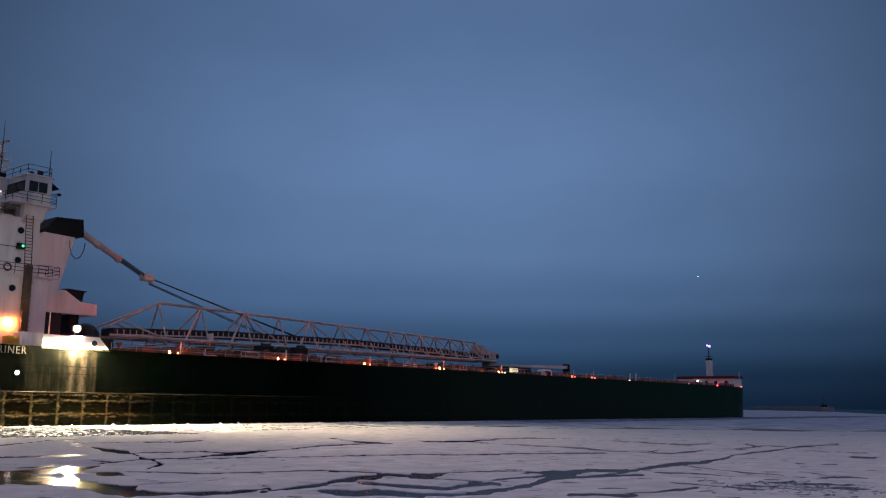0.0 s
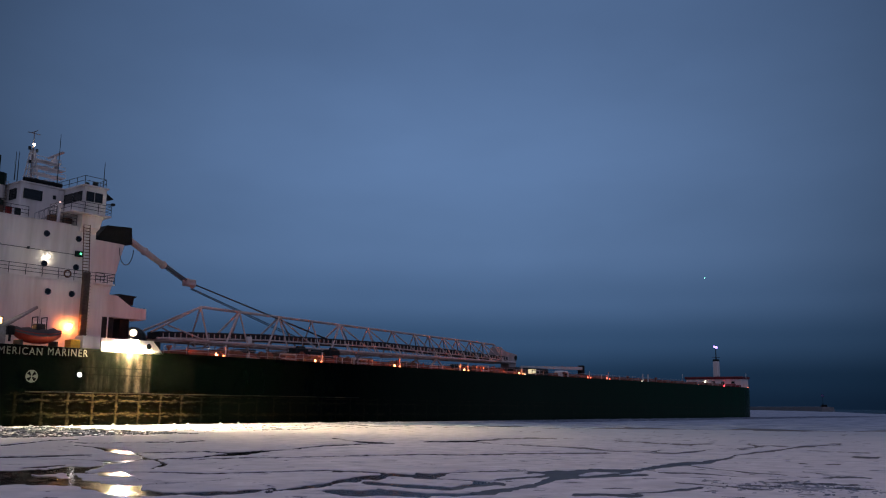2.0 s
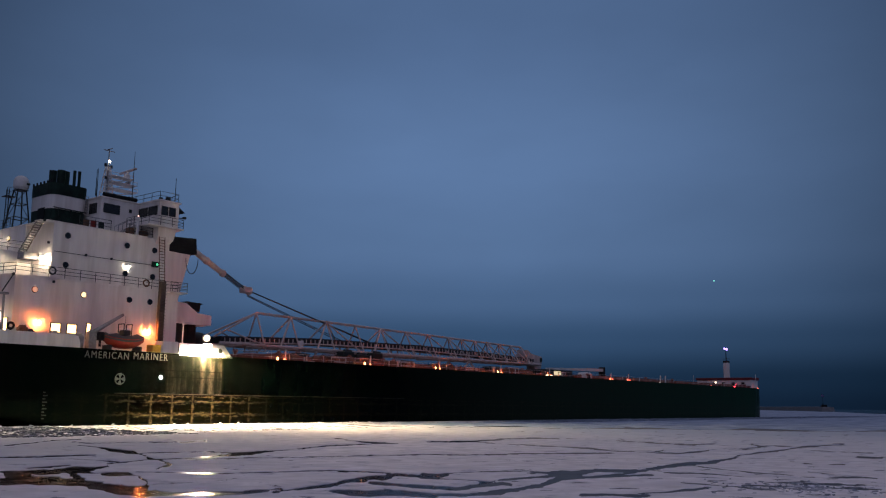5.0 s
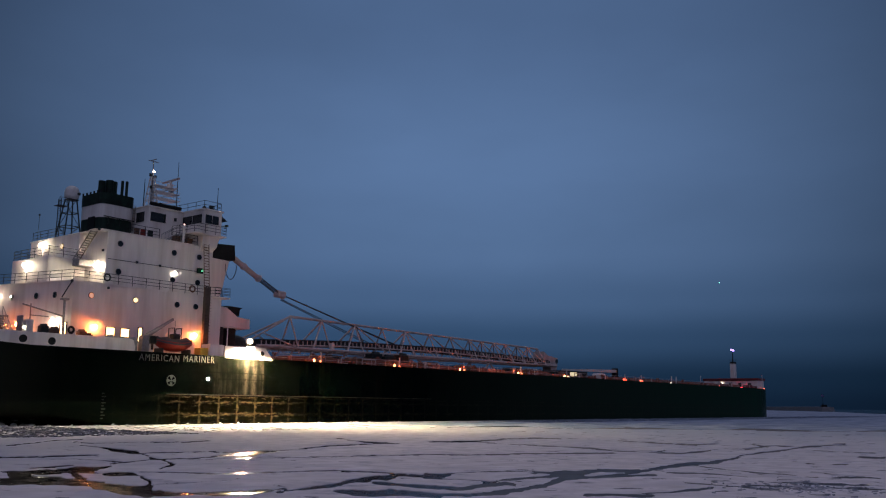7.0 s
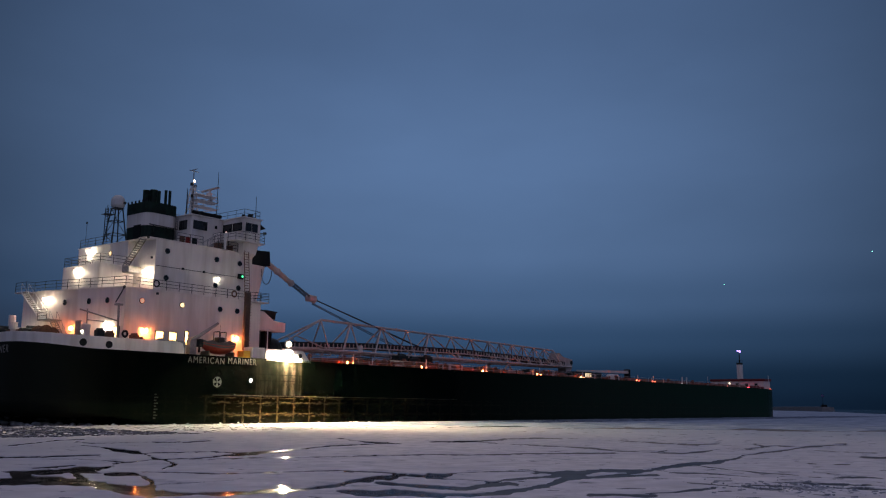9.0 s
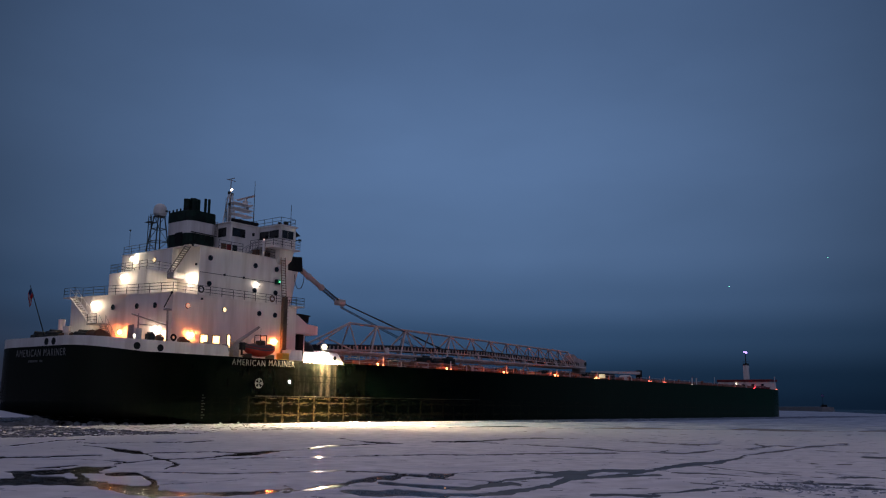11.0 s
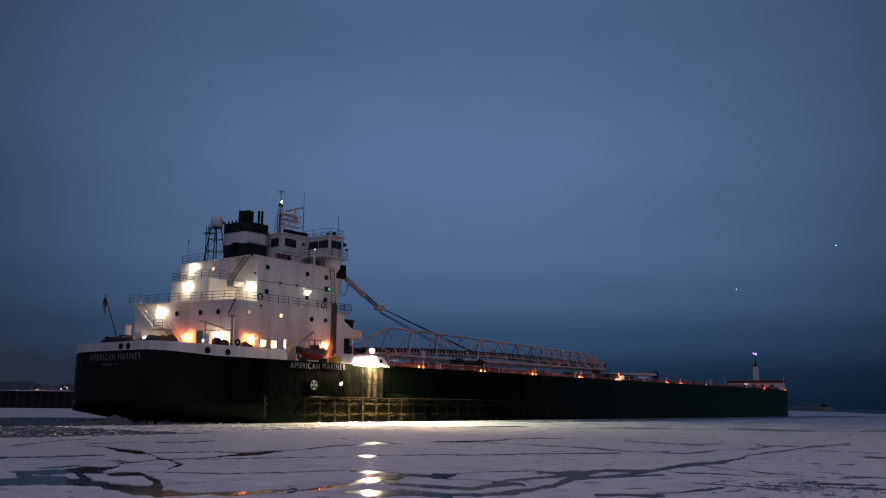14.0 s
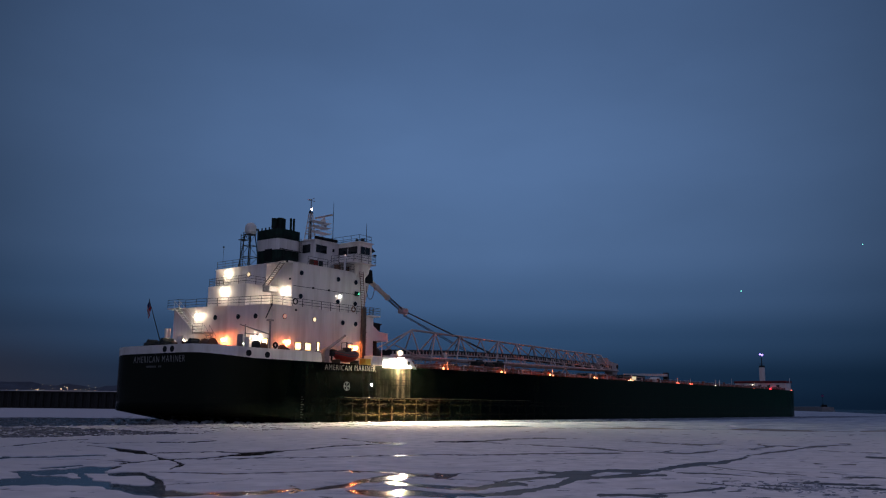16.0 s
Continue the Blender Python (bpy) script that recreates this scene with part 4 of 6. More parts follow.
def lettering(name, body, parent, width, height, m, mat=LETTER):
    cu = bpy.data.curves.new(name, "FONT")
    cu.body, cu.extrude, cu.resolution_u, cu.space_character = body, 0.01, 3, 1.22
    tmp = bpy.data.objects.new(name, cu)
    scene.collection.objects.link(tmp)
    bpy.context.view_layer.update()
    me = bpy.data.meshes.new_from_object(tmp.evaluated_get(bpy.context.evaluated_depsgraph_get()))
    bpy.data.objects.remove(tmp)
    co = np.zeros(len(me.vertices) * 3)
    me.vertices.foreach_get("co", co)
    co = co.reshape(-1, 3)
    lo, hi = co.min(0), co.max(0)
    co[:, 0] = (co[:, 0] - (lo[0] + hi[0]) / 2) * width / (hi[0] - lo[0])
    co[:, 1] = (co[:, 1] - (lo[1] + hi[1]) / 2) * height / (hi[1] - lo[1])
    me.vertices.foreach_set("co", co.ravel())
    me.materials.clear()
    me.materials.append(mat)
    # one mesh for each letter
    bm = bmesh.new()
    bm.from_mesh(me)
    bpy.data.meshes.remove(me)
    left = set(bm.verts)
    while left:
        todo, seen = [left.pop()], set()
        while todo:
            v = todo.pop()
            seen.add(v)
            for e in v.link_edges:
                w = e.other_vert(v)
                if w in left:
                    left.discard(w)
                    todo.append(w)
        one = B()
        at = {v: one.verts.new(v.co) for v in seen}
        for f in {f for v in seen for f in v.link_faces}:
            one.faces.new([at[v] for v in f.verts])
        part(name, one, mat, parent).matrix_basis = m
    bm.free()


lettering("letter", "AMERICAN", HULL, 4.80, 0.68, pose(18.92, -0.016, 6.80, 90))
lettering("letter", "MARINER", HULL, 4.02, 0.68, pose(23.88, -0.016, 6.88, 90))
lettering("letter", "AMERICAN MARINER", HULL, 10.0, 0.76, pose(0.284, 11.1, 7.25, 90, 0, -90), STERN_LETTER)
for k in range(9):
    if k != 6:
        part("letter_bar", box(B(), 0.27, 0.295, 13.15 - k * 0.33, 13.40 - k * 0.33, 6.28, 6.50), FADED, HULL, "small illegible white letter")
for k in range(9):
    part("draught_mark", box(B(), 12.7, 12.95 if k % 2 == 0 else 13.15, -0.016, 0.004, 0.62 + k * 0.3, 0.73 + k * 0.3), FLOODLIT_MARK, HULL, "dim white draught mark")


def thruster_mark(s, z, r):
    bm = B()
    seg = 28
    for r0, r1 in ((r * 0.86, r), (0.0, r * 0.16)):
        a_v = [(s + r0 * math.cos(i * 2 * math.pi / seg), z + r0 * math.sin(i * 2 * math.pi / seg)) for i in range(seg)]
        b_v = [(s + r1 * math.cos(i * 2 * math.pi / seg), z + r1 * math.sin(i * 2 * math.pi / seg)) for i in range(seg)]
        for i in range(seg):
            j = (i + 1) % seg
            q = [bm.verts.new((x, -0.014, y)) for x, y in (a_v[i], a_v[j], b_v[j], b_v[i])]
            bm.faces.new(q)
    for k in range(4):
        a = k * math.pi / 2 + math.pi / 4 + math.pi / 4
        q = [(0.12, a - 0.35), (0.86, a - 0.42), (0.88, a), (0.86, a + 0.42), (0.12, a + 0.35)]
        bm.faces.new([bm.verts.new((s + r * d * math.cos(t), -0.014, z + r * d * math.sin(t))) for d, t in q])
    bmesh.ops.remove_doubles(bm, verts=bm.verts, dist=0.001)
    bmesh.ops.solidify(bm, geom=bm.faces[:], thickness=0.008)
    part("thruster_mark", bm, LETTER, HULL, "white round thruster mark")


thruster_mark(20.5, 4.52, 0.58)
part("side_light", rod(B(), (25.2, 0.02, 4.82), (25.2, -0.02, 4.82), 0.20, 14), glow_material("hull_light_glow", (0.95, 0.95, 1.0), 6.0), HULL, "small white glowing hull light")


# ---- deckhouse ----
def porthole(parent, s, l, z, lit=None, r=0.26, axis="y"):
    turn = pose(0, 0, 0, 90) if axis == "y" else pose(0, 0, 0, 0, 90)
    ring = B()
    bmesh.ops.create_cone(ring, cap_ends=True, segments=14, radius1=r * 1.3, radius2=r * 1.2, depth=0.10, matrix=Matrix.Translation((s, l, z)) @ turn)
    rim = part("porthole", ring, DARK_GREY, parent)
    g = B()
    out = (0, -0.055, 0) if axis == "y" else (-0.055, 0, 0)
    bmesh.ops.create_cone(g, cap_ends=True, segments=14, radius1=r, radius2=r, depth=0.02, matrix=Matrix.Translation((s + out[0], l + out[1], z)) @ turn)
    ob = part("porthole_glass", g, lit or GLASS, parent)
    return rim


def window(parent, p, w, h, yaw=0.0, mat=None, frame_mat=None):
    """A framed pane set in a wall; at yaw 0 it faces starboard."""
    m = pose(*p, 0, 0, yaw)
    bm = B()
    t = 0.07
    for x0, x1, z0, z1 in ((-w / 2 - t, w / 2 + t, h / 2, h / 2 + t), (-w / 2 - t, w / 2 + t, -h / 2 - t, -h / 2), (-w / 2 - t, -w / 2, -h / 2, h / 2), (w / 2, w / 2 + t, -h / 2, h / 2)):
        box(bm, x0, x1, -0.06, 0.03, z0, z1)
    fr = part("window_frame", bm, frame_mat or DARK_GREY, parent)
    fr.matrix_basis = m
    pn = part("window_pane", box(B(), -w / 2, w / 2, -0.025, 0.02, -h / 2, h / 2), mat or GLASS, parent)
    pn.matrix_basis = m
    return fr


def lamp_fitting(parent, p, r, mat, out=(0, -1, 0), label="", name="wall_lamp"):
    o = Vector(out).normalized()
    p = Vector(p)
    r *= 0.72
    bm = rod(B(), p - o * 0.35, p - o * r * 0.7, 0.06, 6)
    box(bm, p.x - 0.16, p.x + 0.16, p.y - 0.16, p.y + 0.16, p.z + r * 0.9, p.z + r * 0.9 + 0.07)
    f = part(name, bm, GREY, parent, label)
    part("bulb", ball(B(), p, r, 10), mat, f, "glowing lamp")
    return f


T1 = part("lower_house", prism(B(), [(11.0, 3.8), (29.2, 3.8), (29.2, 20.0), (8.4, 20.0), (8.4, 15.5)], 7.1, 14.2), WHITE, SHIP, "white lower deckhouse with portholes")
part("deck_edge", prism(B(), [(10.92, 3.72), (29.3, 3.72), (29.3, 20.1), (8.3, 20.1), (8.3, 15.48)], 14.2, 14.34), WHITE, T1)
part("deck_landing", box(B(), 7.35, 8.3, 17.6, 20.1, 14.2, 14.32, 0.02), WHITE, T1)
T2 = part("aft_house", box(B(), 10.7, 15.0, 8.7, 16.2, 14.34, 17.25, 0.05), WHITE, SHIP, "white aft house below the funnel")
T3 = part("upper_house", prism(B(), [(14.9, 4.7), (28.5, 4.7), (28.5, 19.1), (14.1, 19.1), (14.1, 8.8), (14.9, 8.8)], 14.34, 20.1), WHITE, SHIP, "white upper deckhouse with portholes")
part("roof_edge", box(B(), 14.0, 25.7, 4.62, 19.2, 20.1, 20.2, 0.03), WHITE, T3)
FRONT = part("bridge_front", box(B(), 26.5, 28.5, 4.72, 19.1, 20.1, 21.37, 0.04), WHITE, SHIP, "white block carrying the bridge")
part("front_column", box(B(), 27.7, 29.35, 3.7, 6.2, 7.15, 14.1, 0.05), WHITE, T1, "white corner column")

for s in (18.1, 23.35, 25.85):
    porthole(T1, s, 3.78, 12.95, LIT_PORT if s < 19 else None)
porthole(T1, 13.0, 3.78, 12.95, glow_material("orange_porthole_glow", (1.0, 0.30, 0.10), 0.9))
for l in (6.2, 8.8, 12.3):
    porthole(T1, 10.96 - 2.6 * (l - 3.8) / 11.7, l, 12.9, axis="x")
for s, z in ((16.43, 18.9), (23.2, 18.85), (26.62, 18.8), (16.43, 15.88), (23.2, 15.8), (26.58, 15.84)):
    porthole(T3, s, 4.68, z)
porthole(T3, 14.06, 12.2, 19.0, LIT_PORT, axis="x")
for s in (15.4, 17.1):
    window(T1, (s, 3.77, 9.4), 0.95, 0.85, 0, LIT_WINDOW)
window(T1, (18.9, 3.77, 9.3), 0.4, 1.5, 0, LIT_WINDOW)
window(T1, (10.78, 4.7, 9.2), 0.8, 1.7, -77.5, LIT_WINDOW)

# pilothouse
def wing_bracket():
    """The flared plating that carries the bridge wing out over the side."""
    bm = B()
    lo = [bm.verts.new(p) for p in ((26.6, 4.55, 19.6), (28.3, 4.55, 19.6), (28.45, 6.0, 19.6), (26.55, 6.0, 19.6))]
    mid = [bm.verts.new(p) for p in ((26.5, 4.12, 20.1), (28.55, 4.15, 20.1), (28.65, 6.0, 20.1), (26.5, 6.0, 20.1))]
    hi = [bm.verts.new(p) for p in ((26.45, 4.0, 21.37), (28.8, 4.0, 21.37), (28.9, 6.0, 21.37), (26.45, 6.0, 21.37))]
    for a, c in ((lo, mid), (mid, hi)):
        for i in range(4):
            j = (i + 1) % 4
            bm.faces.new((a[i], a[j], c[j], c[i]))
    bm.faces.new(lo[::-1])
    bm.faces.new(hi)
    bmesh.ops.recalc_face_normals(bm, faces=bm.faces)
    part("wing_bracket", bm, WHITE, FRONT, "white flared plating under the bridge wing")


wing_bracket()
WING = [(26.5, 4.05), (29.0, 4.05), (29.35, 7.2), (29.5, 11.9), (29.35, 16.6), (29.0, 19.75), (26.5, 19.75)]
PILOT = part("pilothouse", prism(B(), WING, 21.5, 24.36), WHITE, SHIP, "white pilothouse wing with dark windows")
part("roof_slab", prism(B(), [(26.3, 3.85), (29.15, 3.85), (29.55, 7.2), (29.7, 11.9), (29.55, 16.6), (29.15, 19.95), (26.3, 19.95)], 24.36, 24.5), WHITE, PILOT)
part("floor_slab", prism(B(), [(24.9, 3.55), (29.45, 3.55), (29.8, 7.2), (29.95, 11.9), (29.8, 16.6), (29.45, 20.25), (24.9, 20.25)], 21.38, 21.5), WHITE, PILOT)
for l in (7.15, 5.3):
    window(PILOT, (26.49, l, 23.35), 1.55, 0.86, -90)
for q in (27.15, 28.12):
    window(PILOT, (q, 4.04, 23.3), 0.72, 0.88)
for l in np.arange(7.9, 16.6, 1.25):
    window(PILOT, (29.47, float(l), 23.25), 0.95, 1.0, 90)
part("sun_visor", side_prism(B(), [(29.0, 23.2), (29.0, 24.0), (29.9, 23.5)], 4.1, 5.3), BLACK, PILOT, "black wedge visor")
CABIN = part("chart_house", box(B(), 21.8, 26.48, 8.0, 15.8, 20.2, 24.4, 0.05), WHITE, SHIP, "white chart house behind the bridge")
part("roof_slab", box(B(), 21.65, 26.3, 7.85, 15.95, 24.4, 24.53, 0.03), WHITE, CABIN)
window(CABIN, (23.05, 7.99, 23.28), 1.85, 0.92)
window(CABIN, (21.79, 9.6, 23.3), 1.35, 1.0, -90)
part("wall_box", box(B(), 25.2, 25.5, 7.86, 8.0, 23.2, 23.6, 0.02), DARK_GREY, CABIN)


# funnel
def funnel():
    def ring(z0, z1, grow, mat, name, label=""):
        c = 0.9
        s0, s1, l0, l1 = 17.35 - grow, 21.6 + grow, 10.4 - grow, 15.2 + grow
        pts = []
        for cx, cy, a0 in ((s1 - c, l0 + c, -90), (s1 - c, l1 - c, 0), (s0 + c, l1 - c, 90), (s0 + c, l0 + c, 180)):
            for k in range(5):
                a = radians(a0 + k * 22.5)
                pts.append((cx + c * math.cos(a), cy + c * math.sin(a)))
        return part(name, prism(B(), pts, z0, z1), mat, f, label)
    f = part("funnel", box(B(), 18.1, 21.0, 11.2, 14.4, 20.2, 25.5), FUNNEL_GREEN, SHIP, "dark green funnel with a white band")
    ring(20.2, 22.75, 0.0, FUNNEL_GREEN, "funnel_base")
    ring(22.75, 24.3, 0.02, WHITE, "funnel_band", "white funnel band")
    ring(24.3, 25.6, 0.06, FUNNEL_GREEN, "funnel_top", "dark green funnel top")
    for s, l, r, h in ((18.45, 12.6, 0.36, 27.35), (19.25, 12.3, 0.40, 27.5), (19.85, 12.5, 0.40, 27.5), (20.2, 11.2, 0.15, 27.5), (20.8, 11.25, 0.15, 27.55)):
        bm = rod(B(), (s, l, 25.5), (s, l, h), r * 1.1, 12)
        rod(bm, (s, l, h - 0.08), (s, l, h), r * 1.12, 12)
        part("exhaust_pipe", bm, FUNNEL_GREEN, f)
    part("louvre", box(B(), 17.28, 17.36, 11.6, 13.0, 21.2, 22.9), BLACK, f)
    for k in range(6):
        part("vent_cap", rod(B(), (17.5, 11.0 + k * 0.75, 25.6), (17.5, 11.0 + k * 0.75, 25.95), 0.1, 6), BLACK, f)


funnel()


def bridge_gear():
    """Small fittings round the bridge: vent post, floodlight arm, boxes and a pipe run."""
    v = part("vent_post", rod(rod(B(), (24.2, 4.55, 20.2), (24.2, 4.55, 21.9), 0.15, 10), (24.2, 4.55, 21.85), (24.2, 4.55, 22.1), 0.24, 10), WHITE, SHIP, "white vent post with a small lamp")
    part("lamp", ball(B(), (24.2, 4.5, 22.25), 0.09, 8), glow_material("pink_lamp_glow", (1.0, 0.55, 0.5), 2.5), v, "small pinkish lamp")
    bm = rod(B(), (29.35, 4.6, 22.9), (29.95, 4.3, 22.95), 0.05, 6)
    box(bm, 29.8, 30.15, 4.15, 4.5, 22.85, 23.1, 0.03)
    part("search_light", bm, DARK_GREY, SHIP, "dark search light on the wing rail")
    for q, z in ((24.2, 20.75), (25.9, 20.7)):
        part("equipment_box", box(B(), q - 0.35, q + 0.35, 5.6, 6.35, 20.2, z + 0.3, 0.04), DARK_GREY if q < 24 else RUST, SHIP, "small dark deck box")
    for q, c in ((18.6, RUST), (19.4, ORANGE), (20.3, DARK_GREY)):
        part("hose_box", box(B(), q - 0.25, q + 0.25, 5.0, 5.4, 20.2, 21.0, 0.04), c, SHIP, "small hose box at the rail")
    bm = B()
    for q in (21.2, 21.5):
        rod(bm, (q, 10.3, 22.7), (q, 10.3, 24.7), 0.035, 5)
    for k in range(7):
        rod(bm, (21.2, 10.3, 22.85 + k * 0.3), (21.5, 10.3, 22.85 + k * 0.3), 0.03, 4)
    part("ladder", bm, GREY, SHIP, "short ladder on the funnel casing")
    bm = rod(B(), (17.6, 10.3, 22.85), (21.4, 10.3, 22.8), 0.06, 6)
    for q in (18.2, 19.6, 20.9):
        rod(bm, (q, 10.3, 22.85), (q, 10.3, 22.0), 0.04, 5)
    part("pipe_run", bm, DARK_GREY, SHIP, "dark pipe along the funnel casing")
    bm = rod(B(), (10.75, 3.7, 14.15), (9.75, 3.55, 12.45), 0.07, 6)
    ball(bm, (10.75, 3.7, 14.2), 0.16, 8)
    part("stowed_arm", bm, DARK_GREY, SHIP, "dark stowed arm below the deck edge")
    for q, z in ((13.8, 20.05), (14.4, 17.9), (21.4, 17.15), (18.5, 17.15), (14.8, 13.9)):
        part("wall_fitting", box(B(), q - 0.1, q + 0.1, (3.7 if z < 14 else 4.6) - 0.12, (3.7 if z < 14 else 4.6) + 0.1, z - 0.12, z + 0.12, 0.02), DARK_GREY, SHIP)


bridge_gear()


def radome_tower():
    t = part("radome_tower", B(), DARK_GREY, SHIP, "dark lattice tower with a pale radome")
    bm = B()
    c = (15.9, 14.5)
    z0, z1 = 20.2, 24.9
    legs = [((c[0] + a * 1.0, c[1] + b * 1.0, z0), (c[0] + a * 0.45, c[1] + b * 0.45, z1)) for a, b in ((-1, -1), (1, -1), (1, 1), (-1, 1))]
    for i, (p, q) in enumerate(legs):
        rod(bm, p, q, 0.08, 5)
        p2, q2 = legs[(i + 1) % 4]
        for k in range(3):
            u, v = k / 3, (k + 1) / 3
            rod(bm, Vector(p).lerp(q, v), Vector(p2).lerp(q2, v), 0.05, 4)
            if (i + k) % 2 == 0:
                rod(bm, Vector(p).lerp(q, u), Vector(p2).lerp(q2, v), 0.04, 4)
    part("lattice", bm, DARK_GREY, t)
    bm = B()
    bmesh.ops.create_cone(bm, cap_ends=True, segments=24, radius1=0.62, radius2=0.80, depth=0.30, matrix=Matrix.Translation((15.95, 14.5, 25.10)))
    bmesh.ops.create_cone(bm, cap_ends=True, segments=24, radius1=0.80, radius2=0.80, depth=0.55, matrix=Matrix.Translation((15.95, 14.5, 25.52)))
    ball(bm, (15.95, 14.5, 25.79), 0.80, 24, 0.95)
    part("radome", bm, WHITE_TRIM, t, "pale domed radome")
    part("hatch_mark", box(B(), 16.1, 16.6, 13.74, 13.80, 25.45, 25.7, 0.02), DARK_GREY, t)
    part("platform", box(B(), 15.35, 16.55, 13.9, 15.1, 24.86, 24.93), DARK_GREY, t)
    railing(t, [(14.3, 14.0, 24.0), (15.2, 14.0, 24.0)], 0.9, 2)
    part("ladder_stage", box(B(), 14.2, 15.3, 13.9, 15.0, 23.94, 24.0), DARK_GREY, t)
    bm = rod(B(), (14.6, 14.2, 20.2), (14.6, 14.2, 24.8), 0.05, 5)
    rod(bm, (14.6, 14.8, 20.2), (14.6, 14.8, 24.8), 0.05, 5)
    for k in range(15):
        rod(bm, (14.6, 14.2, 20.4 + k * 0.3), (14.6, 14.8, 20.4 + k * 0.3), 0.03, 4)
    part("ladder", bm, DARK_GREY, t)
    bm = rod(B(), (14.0, 17.6, 20.2), (14.0, 17.6, 23.2), 0.025, 4)
    ball(bm, (14.0, 17.6, 23.2), 0.12, 6)
    part("aerial", bm, DARK_GREY, SHIP)


radome_tower()


def mast():
    m = part("radar_mast", rod(B(), (24.6, 11.95, 24.3), (24.6, 11.95, 31.1), 0.16, 8, 0.05), GREY, SHIP, "grey radar mast with a mast light")
    bm = B()
    for a, b in ((-0.75, -0.5), (-0.75, 0.5), (0.75, -0.5), (0.75, 0.5)):
        rod(bm, (24.6 + a, 11.95 + b, 24.3), (24.6 + a * 0.25, 11.95 + b * 0.3, 29.1), 0.07, 5)
    for k in range(5):
        w = 0.75 - k * 0.1
        z = 25.2 + k * 0.85
        for p, q in (((-1, -1), (1, -1)), ((1, -1), (1, 1)), ((1, 1), (-1, 1)), ((-1, 1), (-1, -1))):
            rod(bm, (24.6 + p[0] * w, 11.95 + p[1] * w * 0.65, z), (24.6 + q[0] * w, 11.95 + q[1] * w * 0.65, z), 0.045, 4)
    part("lattice", bm, WHITE, m)
    bm = B()
    for z, q0, q1 in ((26.5, 24.5, 28.2), (27.3, 24.8, 28.1), (28.0, 24.8, 27.5)):
        box(bm, q0, q1, 11.3, 12.6, z, z + 0.07)
        for l in (11.3, 12.6):
            rod(bm, (q0, l, z + 0.42), (q1, l, z + 0.42), 0.028, 4)
            for u in (0.35, 0.7, 1.0):
                q = q0 + (q1 - q0) * u
                rod(bm, (q, l, z), (q, l, z + 0.42), 0.025, 4)
        rod(bm, (q1, 11.95, z), (24.9, 11.95, z - 0.75), 0.05, 5)
    part("radar_platform", bm, WHITE, m)
    rb = part("radar_scanner", box(B(), -1.85, 1.85, -0.14, 0.14, -0.09, 0.12, 0.04), BOOM, m, "pale pinkish radar scanner bar")
    rb.matrix_basis = pose(27.2, 11.95, 29.05, 0, 0, 86)
    part("radar_pedestal", rod(rod(B(), (27.1, 11.95, 28.07), (27.1, 11.95, 28.6), 0.36, 12), (27.15, 11.95, 28.6), (27.2, 11.95, 29.0), 0.17, 8), WHITE, m)
    rb = part("radar_scanner", box(B(), -1.2, 1.2, -0.10, 0.10, -0.07, 0.08, 0.03), WHITE, m)
    rb.matrix_basis = pose(27.1, 11.3, 27.75, 0, 0, 78)
    part("radar_pedestal", rod(B(), (27.1, 11.5, 27.37), (27.1, 11.4, 27.7), 0.18, 8), GREY, m)
    for q, w, z in ((24.0, 11.5, 29.1), (25.2, 12.3, 29.2), (24.1, 11.4, 27.6)):
        part("mast_fitting", rod(box(B(), q - 0.12, q + 0.12, w - 0.12, w + 0.12, z - 0.18, z + 0.18, 0.03), (q, w, z), (24.6, 11.95, z - 0.05), 0.04, 5), DARK_GREY, m)
    part("crossbar", rod(rod(B(), (23.9, 11.95, 30.95), (25.3, 11.95, 30.95), 0.05, 5), (24.6, 11.3, 31.15), (24.6, 12.6, 31.15), 0.05, 5), GREY, m)
    part("mast_light", ball(B(), (24.6, 11.75, 29.65), 0.16, 10), glow_material("mast_light_glow", (1.0, 0.75, 0.6), 9.0), m, "glowing mast light")
    for s, l, z0, z1 in ((29.4, 5.5, 24.46, 27.7), (25.9, 8.7, 24.5, 30.6), (21.0, 8.0, 24.4, 27.4), (22.0, 9.5, 24.4, 27.9)):
        part("whip_aerial", rod(B(), (s, l, z0), (s, l, z1), 0.06, 5, 0.025), DARK_GREY, SHIP)
    part("canvas_roll", ball(ball(rod(B(), (22.05, 8.15, 24.80), (26.2, 8.25, 24.86), 0.24, 10), (23.3, 8.15, 24.82), 0.29, 8), (25.2, 8.2, 24.85), 0.28, 8), BLACK, SHIP, "dark rolled canvas on the roof")
    part("vent_drum", rod(rod(B(), (28.3, 5.2, 24.46), (28.3, 5.2, 25.2), 0.3, 10), (27.6, 5.6, 24.46), (27.6, 5.6, 25.1), 0.22, 10), DARK_GREY, SHIP)


mast()

# rails round the decks
railing(T1, [(29.2, 3.65, 14.34), (10.95, 3.8, 14.34), (8.4, 15.45, 14.34), (8.35, 17.6, 14.34), (7.4, 17.7, 14.34), (7.4, 20.05, 14.34)])
railing(T2, [(14.0, 8.8, 17.25), (10.8, 8.8, 17.25), (10.8, 16.1, 17.25), (14.0, 16.1, 17.25)])
railing(T3, [(14.2, 12.5, 20.2), (14.2, 19.0, 20.2)])
railing(T3, [(17.6, 4.8, 20.2), (21.2, 4.8, 20.2)])
railing(T3, [(23.4, 4.8, 20.2), (26.3, 4.8, 20.2)])
railing(PILOT, [(24.95, 7.9, 21.5), (24.95, 3.6, 21.5), (29.4, 3.6, 21.5), (29.7, 7.0, 21.5)])
